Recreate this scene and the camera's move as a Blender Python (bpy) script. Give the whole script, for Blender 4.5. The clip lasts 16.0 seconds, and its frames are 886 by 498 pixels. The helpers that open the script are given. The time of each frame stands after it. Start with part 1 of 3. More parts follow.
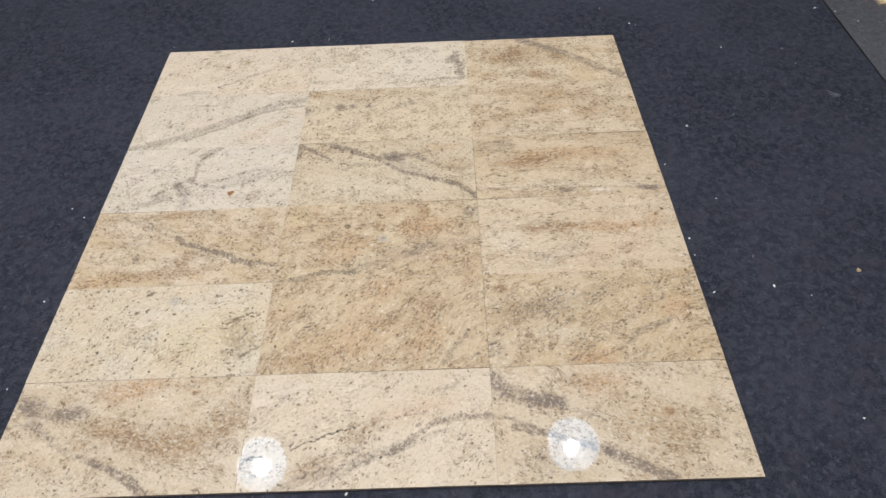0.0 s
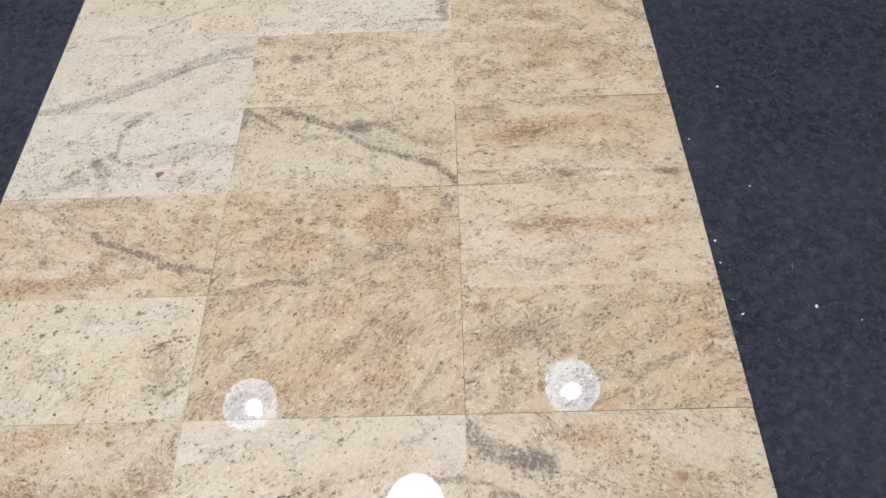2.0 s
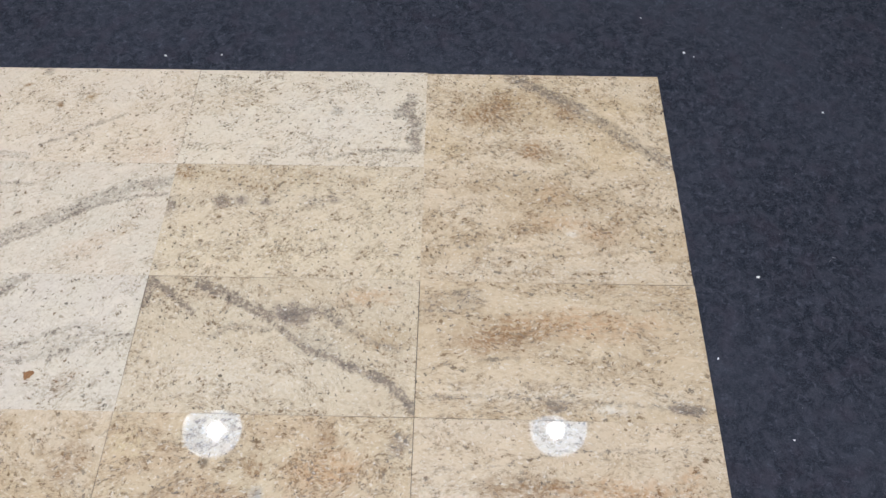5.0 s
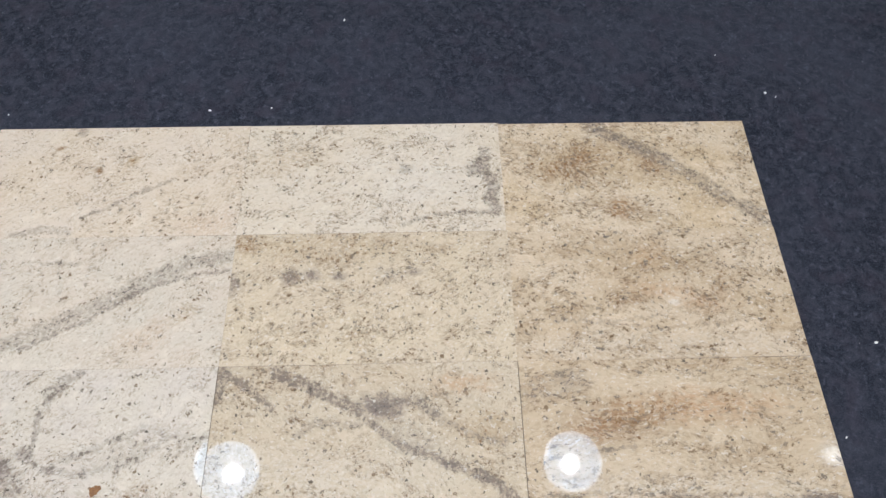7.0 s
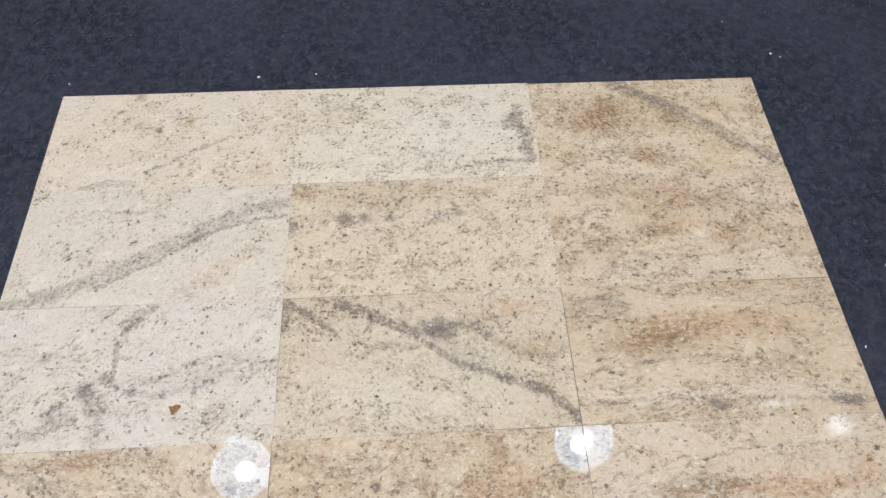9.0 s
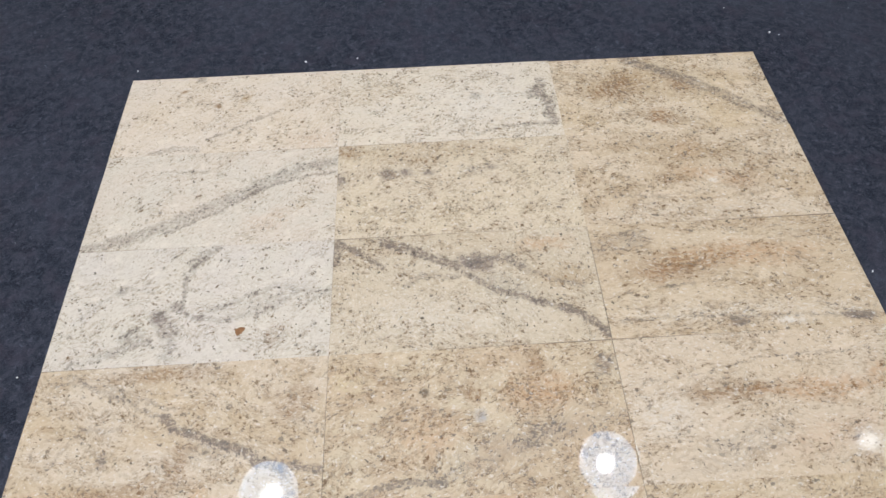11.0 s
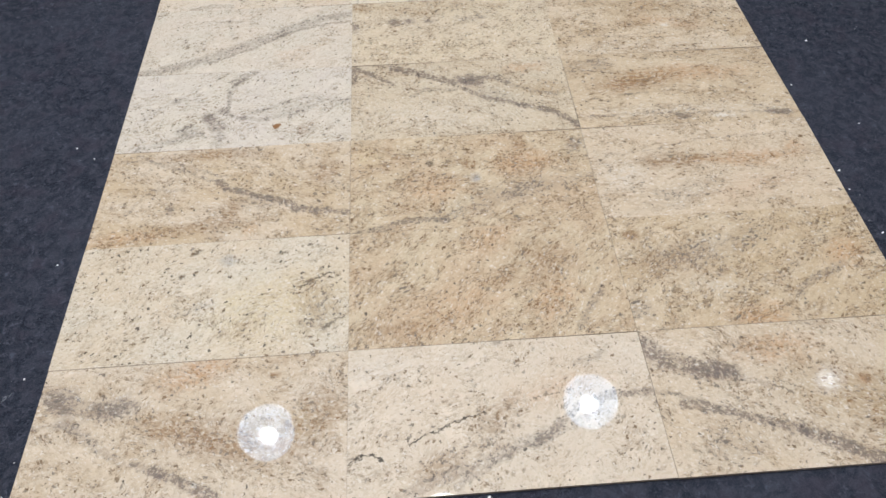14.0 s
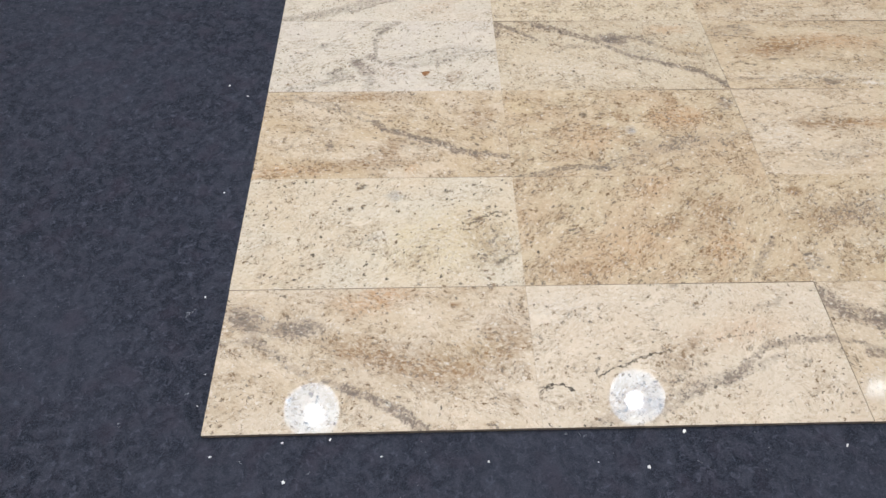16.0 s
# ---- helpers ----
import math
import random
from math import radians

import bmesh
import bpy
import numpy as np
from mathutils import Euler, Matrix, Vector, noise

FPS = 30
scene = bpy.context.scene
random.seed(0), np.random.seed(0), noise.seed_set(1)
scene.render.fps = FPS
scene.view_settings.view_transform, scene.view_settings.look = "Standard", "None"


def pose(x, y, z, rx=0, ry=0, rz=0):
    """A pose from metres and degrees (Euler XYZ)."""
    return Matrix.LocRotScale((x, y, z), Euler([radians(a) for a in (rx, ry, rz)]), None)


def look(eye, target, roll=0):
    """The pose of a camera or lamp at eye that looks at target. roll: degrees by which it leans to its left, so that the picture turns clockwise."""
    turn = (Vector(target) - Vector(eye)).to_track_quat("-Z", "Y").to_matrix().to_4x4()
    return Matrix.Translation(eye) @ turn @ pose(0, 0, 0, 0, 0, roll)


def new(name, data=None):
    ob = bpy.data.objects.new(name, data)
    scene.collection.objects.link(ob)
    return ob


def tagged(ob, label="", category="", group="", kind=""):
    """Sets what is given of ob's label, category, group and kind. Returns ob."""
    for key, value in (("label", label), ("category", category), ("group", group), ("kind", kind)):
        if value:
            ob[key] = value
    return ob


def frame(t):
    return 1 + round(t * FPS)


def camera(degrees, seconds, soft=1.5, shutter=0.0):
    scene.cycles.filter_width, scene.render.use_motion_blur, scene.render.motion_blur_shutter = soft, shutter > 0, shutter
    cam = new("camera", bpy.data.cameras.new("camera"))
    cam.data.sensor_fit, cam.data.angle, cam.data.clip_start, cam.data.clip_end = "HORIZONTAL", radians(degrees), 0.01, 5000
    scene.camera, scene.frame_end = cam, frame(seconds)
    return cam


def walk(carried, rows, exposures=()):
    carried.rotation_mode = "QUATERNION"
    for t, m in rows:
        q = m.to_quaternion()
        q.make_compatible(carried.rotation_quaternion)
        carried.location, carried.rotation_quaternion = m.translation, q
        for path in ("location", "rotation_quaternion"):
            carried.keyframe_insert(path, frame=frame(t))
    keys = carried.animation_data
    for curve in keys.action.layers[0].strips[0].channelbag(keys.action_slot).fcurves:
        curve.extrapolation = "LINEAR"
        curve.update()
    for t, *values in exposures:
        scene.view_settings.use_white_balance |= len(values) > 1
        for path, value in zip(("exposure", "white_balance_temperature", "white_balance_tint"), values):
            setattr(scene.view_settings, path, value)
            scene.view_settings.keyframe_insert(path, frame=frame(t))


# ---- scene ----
cam = camera(68.9, 16.0, soft=1.5, shutter=0.0)
PATH = [
    (0, (1.132, -0.537, 1.4985), (1.106, 0.749, -0.0335), -3.0),
    (0.5, (1.173, -0.464, 1.4605), (1.134, 0.757, -0.1235), -6.3),
    (1, (1.194, -0.334, 1.4385), (1.169, 0.804, -0.2055), -4.1),
    (1.5, (1.188, -0.226, 1.3965), (1.175, 0.905, -0.2525), -1.8),
    (2, (1.213, -0.114, 1.3745), (1.17, 0.929, -0.3305), -3.8),
    (2.5, (1.27, 0.02, 1.3645), (1.164, 1.07, -0.3345), -4.1),
    (3, (1.303, 0.135, 1.3525), (1.159, 1.111, -0.3875), -5.8),
    (3.5, (1.306, 0.283, 1.3415), (1.267, 1.26, -0.4035), -1.8),
    (3.7, (1.295, 0.34, 1.3425), (1.267, 1.296, -0.4145), -1.6),
    (5.8, (1.293, 0.739, 1.3055), (1.273, 1.635, -0.4825), 0.5),
    (6, (1.247, 0.767, 1.3045), (1.253, 1.65, -0.4895), 0.8),
    (6.5, (1.145, 0.81, 1.3035), (1.16, 1.736, -0.4695), 1.0),
    (7, (1.048, 0.825, 1.2925), (1.083, 1.735, -0.4875), 1.0),
    (7.5, (1.003, 0.807, 1.2855), (1.036, 1.737, -0.4855), 2.3),
    (8, (0.969, 0.747, 1.2815), (1.011, 1.708, -0.4725), 2.7),
    (8.5, (0.943, 0.654, 1.2805), (0.988, 1.662, -0.4455), 1.9),
    (9, (0.911, 0.606, 1.2955), (0.984, 1.586, -0.4465), 1.5),
    (9.2, (0.896, 0.59, 1.2955), (0.977, 1.572, -0.4455), 1.4),
    (11.3, (0.841, 0.225, 1.2635), (0.875, 1.362, -0.3815), -1.7),
    (11.5, (0.849, 0.166, 1.2465), (0.877, 1.287, -0.4095), -1.3),
    (12, (0.846, 0.076, 1.2445), (0.894, 1.226, -0.3915), -1.0),
    (12.5, (0.801, -0.019, 1.2365), (0.885, 1.117, -0.4075), -1.2),
    (13, (0.784, -0.106, 1.2315), (0.869, 1.006, -0.4295), -2.0),
    (13.5, (0.78, -0.201, 1.2315), (0.862, 0.951, -0.4015), -0.6),
    (14, (0.762, -0.317, 1.2235), (0.847, 0.844, -0.4025), -0.1),
    (14.5, (0.706, -0.379, 1.2145), (0.838, 0.755, -0.4275), 0.7),
    (15, (0.576, -0.407, 1.1965), (0.708, 0.698, -0.4645), 1.8),
    (15.5, (0.466, -0.444, 1.1625), (0.528, 0.698, -0.4775), 1.2),
    (16, (0.398, -0.416, 1.1375), (0.46, 0.758, -0.4805), 1.7),
]
walk(cam, [(t, look(eye, to, roll)) for t, eye, to, roll in PATH],
     [(0, 0.0, 6900, 10), (1.5, 0.0, 6700, 10), (2.5, -0.02, 6500, 10), (6, -0.05, 6440, 10), (8.5, -0.02, 6440, 10), (9.2, -0.01, 6440, 10), (12, 0.0, 6440, 10), (14, 0.0, 6520, 10), (16, 0.06, 6650, 10)])

# ---- light ----
scene.view_settings.exposure = 0.0
world = bpy.data.worlds.new("hall_air")
world.use_nodes = True
world.node_tree.nodes["Background"].inputs["Color"].default_value = (0.9, 0.95, 1.0, 1)
world.node_tree.nodes["Background"].inputs["Strength"].default_value = 0.05
scene.world = world

LAMP_Z = 3.75
# the last three are unseen fill, added to brighten carpet and near tile edges
HALL_AND_FILL_LAMPS = [(-0.5, 1.6), (2.09, 1.64), (-3.1, 1.6), (-0.5, -1.1), (2.09, -1.1)]
SIDE_LAMP = (4.1, 1.66)
NEAR_LAMP = (0.86, 0.80)
LAMP_WATTS = 100.0


def bulb_light(name, x, y, z, watts, radius):
    data = bpy.data.lights.new(name, "POINT")
    data.energy, data.shadow_soft_size, data.color = watts, radius, (0.965, 0.968, 1.0)
    new(name, data).location = (x, y, z)


for lx, ly in HALL_AND_FILL_LAMPS:
    bulb_light("bulb_light", lx, ly, LAMP_Z, LAMP_WATTS, 0.06)
bulb_light("bulb_light", NEAR_LAMP[0], NEAR_LAMP[1], LAMP_Z - 0.1, LAMP_WATTS * 1.15, 0.12)


# ---- material helpers ----
class Nodes:
    """A small writer of node trees."""

    def __init__(self, tree):
        self.tree = tree

    def node(self, kind):
        return self.tree.nodes.new(kind)

    def nested(self, tree):
        n = self.node("ShaderNodeGroup")
        n.node_tree = tree
        return n

    def turn(self, vector, angle):
        n = self.node("ShaderNodeVectorRotate")
        n.rotation_type = "Z_AXIS"
        self.put(n.inputs["Vector"], vector)
        self.put(n.inputs["Angle"], angle)
        return n.outputs[0]

    def link(self, a, b):
        self.tree.links.new(a, b)

    def put(self, socket, value):
        if isinstance(value, bpy.types.NodeSocket):
            self.link(value, socket)
        else:
            socket.default_value = value

    def math(self, op, a, b=0.0, c=None):
        n = self.node("ShaderNodeMath")
        n.operation = op
        self.put(n.inputs[0], a)
        self.put(n.inputs[1], b)
        if c is not None:
            self.put(n.inputs[2], c)
        return n.outputs[0]

    def vec(self, op, a, b=(0, 0, 0), out=0):
        n = self.node("ShaderNodeVectorMath")
        n.operation = op
        self.put(n.inputs[0], a)
        if op == "SCALE":
            self.put(n.inputs["Scale"], b)
        else:
            self.put(n.inputs[1], b)
        return n.outputs[out]

    def noise(self, vector, scale, detail=2.0, rough=0.5, distortion=0.0, color=False):
        n = self.node("ShaderNodeTexNoise")
        self.put(n.inputs["Vector"], vector)
        n.inputs["Scale"].default_value = scale
        n.inputs["Detail"].default_value = detail
        n.inputs["Roughness"].default_value = rough
        n.inputs["Distortion"].default_value = distortion
        return n.outputs["Color" if color else "Fac"]

    def ramp(self, value, lo, hi, to_lo=0.0, to_hi=1.0, smooth=True):
        n = self.node("ShaderNodeMapRange")
        n.interpolation_type = "SMOOTHSTEP" if smooth else "LINEAR"
        self.put(n.inputs["Value"], value)
        for key, x in zip(("From Min", "From Max", "To Min", "To Max"), (lo, hi, to_lo, to_hi)):
            self.put(n.inputs[key], x)
        return n.outputs["Result"]

    def mix(self, fac, a, b, blend="MIX"):
        n = self.node("ShaderNodeMix")
        n.data_type, n.blend_type = "RGBA", blend
        self.put(n.inputs[0], fac)
        self.put(n.inputs[6], a if isinstance(a, bpy.types.NodeSocket) else (*a, 1))
        self.put(n.inputs[7], b if isinstance(b, bpy.types.NodeSocket) else (*b, 1))
        return n.outputs[2]


def material(name):
    m = bpy.data.materials.new(name)
    m.use_nodes = True
    w = Nodes(m.node_tree)
    return m, w, m.node_tree.nodes["Principled BSDF"]


def group(name, ins, outs=("Mask",)):
    tree = bpy.data.node_groups.new(name, "ShaderNodeTree")
    for key, kind in ins:
        tree.interface.new_socket(key, in_out="INPUT", socket_type=kind)
    for key in outs:
        tree.interface.new_socket(key, in_out="OUTPUT", socket_type="NodeSocketFloat")
    w = Nodes(tree)
    return tree, w, w.node("NodeGroupInput"), w.node("NodeGroupOutput")


# how near a place lies to a straight run of a vein
VEIN, w, gi, go = group("vein_run", [("P", "NodeSocketVector"), ("A", "NodeSocketVector"), ("B", "NodeSocketVector"), ("Width", "NodeSocketFloat")])
pa = w.vec("SUBTRACT", gi.outputs["P"], gi.outputs["A"])
ba = w.vec("SUBTRACT", gi.outputs["B"], gi.outputs["A"])
along = w.math("DIVIDE", w.vec("DOT_PRODUCT", pa, ba, 1), w.vec("DOT_PRODUCT", ba, ba, 1))
along = w.math("MINIMUM", w.math("MAXIMUM", along, 0.0), 1.0)
off = w.vec("LENGTH", w.vec("SUBTRACT", pa, w.vec("SCALE", ba, along)), out=1)
w.link(w.ramp(off, gi.outputs["Width"], 0.0), go.inputs["Mask"])

# a soft oval cloud
CLOUD, w, gi, go = group("cloud", [("P", "NodeSocketVector"), ("C", "NodeSocketVector"), ("Radii", "NodeSocketVector"), ("Turn", "NodeSocketFloat")])
turned = w.turn(w.vec("SUBTRACT", gi.outputs["P"], gi.outputs["C"]), gi.outputs["Turn"])
w.link(w.ramp(w.vec("LENGTH", w.vec("DIVIDE", turned, gi.outputs["Radii"]), out=1), 1.0, 0.15), go.inputs["Mask"])

TONE = {
    "grey": (0.235, 0.20, 0.165), "mauve": (0.20, 0.16, 0.14), "brown": (0.26, 0.155, 0.08), "rust": (0.27, 0.105, 0.025),
    "orange": (0.47, 0.28, 0.15), "pink": (0.54, 0.40, 0.285), "white": (0.66, 0.62, 0.55), "dark": (0.085, 0.07, 0.055),
    "yellow": (0.56, 0.46, 0.28), "blue": (0.34, 0.34, 0.34), "tan": (0.41, 0.305, 0.19),
}


# how densely dark crystals sit in a cloud of each tone
CROWDS = {"grey": 0.26, "mauve": 0.28, "brown": 0.30, "rust": 0.26, "tan": 0.2, "orange": 0.2, "dark": 0.4}


def granite(name, seed, light, warm, grain, stretch=1.45, mottle=0.5, fleck=0.5, grey=0.3, specks=0.07, clear=0.3, veins=(), clouds=()):
    """Polished pale granite with its own grain, flecks, veins and clouds, in the tile's own metres."""
    m, w, shader = material(name)
    light, warm = ((c[0] * 1.03, c[1] * 1.015, c[2] * 0.99) for c in (light, warm))
    at = w.node("ShaderNodeTexCoord").outputs["Object"]
    flat = w.vec("MULTIPLY", at, (1, 1, 0))
    p = w.vec("ADD", flat, (seed * 3.17, seed * 1.73, seed * 0.61))
    turned = w.turn(p, -radians(grain))
    bend = w.vec("SCALE", w.vec("SUBTRACT", w.noise(p, 9, 2, color=True), (0.5, 0.5, 0.5)), 0.05)
    g = w.vec("MULTIPLY", w.vec("ADD", turned, bend), (1 / stretch, 1, 1))
    short = 1.1 + (stretch - 1) * 0.35
    gf = w.vec("MULTIPLY", w.vec("ADD", turned, bend), (1 / short, 1, 1))
    # where dark crystals crowd together
    crowd, greyness, rustiness = 0.0, 0.0, 0.0
    # warm and pale drifts
    drift = w.noise(g, 9, 4, 0.6)
    color = w.mix(w.ramp(drift, 0.34, 0.66), light, warm)
    pale = w.noise(w.vec("ADD", g, (7, 3, 0)), 26, 3, 0.6)
    color = w.mix(w.ramp(pale, 0.52, 0.72, 0, 0.5), color, tuple(min(0.72, c * 1.16 + 0.02) for c in light))
    # clouds of another tone
    wobble = w.vec("SCALE", w.vec("SUBTRACT", w.noise(p, 28, 3, 0.6, color=True), (0.5, 0.5, 0.5)), 0.055)
    shaken = w.vec("MULTIPLY", w.vec("ADD", flat, wobble), (1, 1, 0))
    ragged = w.vec("SCALE", w.vec("SUBTRACT", w.noise(p, 130, 2, 0.6, color=True), (0.5, 0.5, 0.5)), 0.014)
    jagged = w.vec("MULTIPLY", w.vec("ADD", flat, ragged), (1, 1, 0))
    crumbs = w.noise(gf, 120, 3, 0.65)
    for x, y, rx, ry, angle, tone, amount in clouds:
        n = w.nested(CLOUD)
        small = max(rx, ry) < 0.035
        w.link(jagged if small else shaken, n.inputs["P"])
        n.inputs["C"].default_value, n.inputs["Radii"].default_value = (x, y, 0), (rx, ry, 1)
        n.inputs["Turn"].default_value = -radians(angle)
        lumps = w.ramp(crumbs, 0.40, 0.58, 0.6 if small else 0.22, 1.0)
        if tone in CROWDS:
            crowd = w.math("ADD", crowd, w.math("MULTIPLY", n.outputs[0], amount * CROWDS[tone]))
            if tone in ("grey", "mauve"):
                greyness = w.math("ADD", greyness, n.outputs[0])
            elif tone != "dark":
                rustiness = w.math("ADD", rustiness, w.math("MULTIPLY", n.outputs[0], min(1.0, amount * 1.5)))
        color = w.mix(w.math("MULTIPLY", w.math("MULTIPLY", n.outputs[0], lumps), min(1.0, amount * (1.35 if tone in ("brown", "orange", "tan", "pink") else 1.0))), color, TONE[tone])
    # clumps of grey-brown grains, gathered in drifts with clear stone between
    gather = w.ramp(w.noise(w.vec("ADD", g, (2, 9, 0)), 21, 4, 0.66), 0.41, 0.58)
    open_stone = w.ramp(w.noise(w.vec("ADD", g, (8, 5, 2)), 6.5, 3, 0.6), 0.40, 0.58, 1 - clear, 1)
    some = w.math("MULTIPLY", w.ramp(gather, 0, 1, 0.14, 1), open_stone)
    blush = w.ramp(w.noise(w.vec("ADD", gf, (5, 1, 0)), 40, 4, 0.65, 0.4), 0.46, 0.60)
    color = w.mix(w.math("MULTIPLY", w.math("MULTIPLY", blush, some), min(1, mottle * 0.75)), color, tuple(0.5 * a + 0.5 * b for a, b in zip(TONE["brown"], warm)))
    # crystals of a few millimetres, each its own shade
    grains = w.node("ShaderNodeTexVoronoi")
    w.link(w.vec("ADD", gf, w.vec("SCALE", w.noise(p, 160, 2, color=True), 0.006)), grains.inputs["Vector"])
    grains.inputs["Scale"].default_value = 210
    shade = w.node("ShaderNodeSeparateColor")
    w.link(grains.outputs["Color"], shade.inputs[0])
    dull = w.mix(1.0, color, (0.76, 0.73, 0.68), "MULTIPLY")
    color = w.mix(w.ramp(shade.outputs[0], 0.45, 1.0, 0, 0.45), color, dull)
    # brown and grey flecks
    ash = w.ramp(w.noise(w.vec("ADD", gf, (11, 6, 0)), 108, 5, 0.70, 0.15), 0.53, 0.59)
    color = w.mix(w.math("MULTIPLY", w.math("MULTIPLY", ash, some), min(1, grey * 1.15)), color, (0.265, 0.218, 0.165))
    bits = w.ramp(w.noise(w.vec("ADD", gf, (1, 4, 0)), 100, 5, 0.72, 0.2), 0.52, 0.58)
    color = w.mix(w.math("MULTIPLY", w.math("MULTIPLY", bits, some), min(1, fleck * 0.8)), color, (0.28, 0.185, 0.105))
    core = w.ramp(w.noise(w.vec("ADD", gf, (1, 4, 5)), 165, 4, 0.72, 0.2), 0.555, 0.61)
    color = w.mix(w.math("MULTIPLY", w.math("MULTIPLY", core, w.ramp(gather, 0, 1, 0.3, 1)), min(1, fleck * 1.0)), color, (0.155, 0.102, 0.06))
    chalk = w.ramp(w.noise(w.vec("ADD", gf, (3, 13, 0)), 190, 3, 0.65), 0.585, 0.64, 0, 0.42)
    color = w.mix(chalk, color, (0.66, 0.61, 0.53))
    # veins
    fine = w.vec("SCALE", w.vec("SUBTRACT", w.noise(p, 110, 2, 0.6, color=True), (0.5, 0.5, 0.5)), 0.02)
    wide = w.vec("SCALE", w.vec("SUBTRACT", w.noise(p, 30, 2, color=True), (0.5, 0.5, 0.5)), 0.022)
    q = w.vec("MULTIPLY", w.vec("ADD", w.vec("ADD", flat, fine), wide), (1, 1, 0))
    grit = w.ramp(w.noise(p, 120, 4, 0.75), 0.41, 0.54, 0.2, 1.0)
    patchy = w.ramp(w.noise(w.vec("ADD", p, (4, 2, 1)), 34, 4, 0.7), 0.34, 0.52, 0.5, 1.0)
    thin = w.ramp(w.noise(w.vec("ADD", p, (4, 8, 1)), 60, 3, 0.7), 0.36, 0.52, 0.25, 1.0)
    for width, amount, tone, points in veins:
        run = None
        for a, b in zip(points, points[1:]):
            n = w.nested(VEIN)
            w.link(q, n.inputs["P"])
            n.inputs["A"].default_value, n.inputs["B"].default_value, n.inputs["Width"].default_value = (*a, 0), (*b, 0), width
            run = n.outputs[0] if run is None else w.math("MAXIMUM", run, n.outputs[0])
        body = w.math("MULTIPLY", w.ramp(run, 0.1, 0.6), thin) if tone == "dark" else w.math("MULTIPLY", w.math("MULTIPLY", w.ramp(run, 0.05, 0.75), grit), patchy)
        if tone != "dark":
            crowd = w.math("ADD", crowd, w.math("MULTIPLY", w.ramp(run, 0.05, 0.6), amount * 0.36))
            greyness = w.math("ADD", greyness, run)
        color = w.mix(w.math("MULTIPLY", body, min(1.0, amount * (1.3 if amount > 0.6 else 1.0))), color, w.mix(0.0 if tone == "dark" else 0.5, TONE[tone], w.mix(1.0, color, (0.46, 0.43, 0.42), "MULTIPLY")))
    # crisp dark crystals, thick in the clouds and veins, thin elsewhere
    loose = w.math("MULTIPLY", some, 0.08 + 0.19 * fleck + 0.17 * grey)
    share = w.math("MINIMUM", w.math("ADD", loose, crowd), 0.66)
    tatter = w.vec("SCALE", w.vec("SUBTRACT", w.noise(p, 210, 1, 0.5, color=True), (0.5, 0.5, 0.5)), 0.0105)
    clot = w.noise(w.vec("ADD", gf, (6, 3, 1)), 84, 4, 0.62)
    brown, ashen = w.mix(w.math("MINIMUM", rustiness, 1.0), (0.145, 0.09, 0.048), (0.225, 0.12, 0.052)), (0.155, 0.13, 0.108)
    torn = w.vec("ADD", gf, tatter)
    for scale, aside, part_of in ((150, (9, 2, 0), 0.62), (235, (4, 7, 0), 1.05)):
        chips = w.node("ShaderNodeTexVoronoi")
        chips.voronoi_dimensions = "2D"
        w.link(w.vec("ADD", torn, aside), chips.inputs["Vector"])
        chips.inputs["Scale"].default_value = scale
        lot = w.node("ShaderNodeSeparateColor")
        w.link(chips.outputs["Color"], lot.inputs[0])
        chosen = w.math("LESS_THAN", lot.outputs[0], w.math("MULTIPLY", w.math("MULTIPLY", share, part_of), w.ramp(clot, 0.40, 0.60, 0.28, 1.05)))
        body = w.math("MULTIPLY", chosen, w.ramp(chips.outputs["Distance"], 0.66, 0.40))
        color = w.mix(w.math("MULTIPLY", body, w.ramp(lot.outputs[2], 0, 1, 0.2, 0.95, smooth=False)), color, w.mix(w.ramp(w.math("ADD", lot.outputs[1], greyness), 0.45, 0.75), brown, ashen))
        glint = w.math("MULTIPLY", w.math("GREATER_THAN", lot.outputs[0], 0.982), w.ramp(chips.outputs["Distance"], 0.5, 0.3))
        color = w.mix(w.math("MULTIPLY", glint, 0.45), color, (0.70, 0.655, 0.575))
    # dark matter squeezed between pale crystals
    webs = w.node("ShaderNodeTexVoronoi")
    webs.voronoi_dimensions, webs.feature = "2D", "DISTANCE_TO_EDGE"
    w.link(w.vec("ADD", torn, (2, 11, 0)), webs.inputs["Vector"])
    webs.inputs["Scale"].default_value = 105
    held = w.ramp(w.math("ADD", clot, w.math("MULTIPLY", share, 0.42)), 0.60, 0.70)
    web = w.math("MULTIPLY", w.math("MULTIPLY", w.ramp(webs.outputs["Distance"], 0.15, 0.05), held), w.ramp(clot, 0.40, 0.55))
    color = w.mix(w.math("MULTIPLY", web, 0.5), color, w.mix(w.math("MINIMUM", greyness, 1.0), (0.165, 0.112, 0.066), (0.17, 0.135, 0.118)))
    # pinprick black minerals
    cells = w.node("ShaderNodeTexVoronoi")
    w.link(w.vec("ADD", p, fine), cells.inputs["Vector"])
    cells.voronoi_dimensions = "2D"
    cells.inputs["Scale"].default_value = 62
    pick = w.node("ShaderNodeSeparateColor")
    w.link(cells.outputs["Color"], pick.inputs[0])
    size = w.ramp(pick.outputs[1], 0, 1, 0.07, 0.14 if specks != 0.22 else 0.18, smooth=False)
    dot = w.math("MULTIPLY", w.math("LESS_THAN", cells.outputs["Distance"], size), w.math("LESS_THAN", pick.outputs[0], specks))
    color = w.mix(w.math("MULTIPLY", dot, 0.92), color, TONE["dark"])
    w.link(color, shader.inputs["Base Color"])
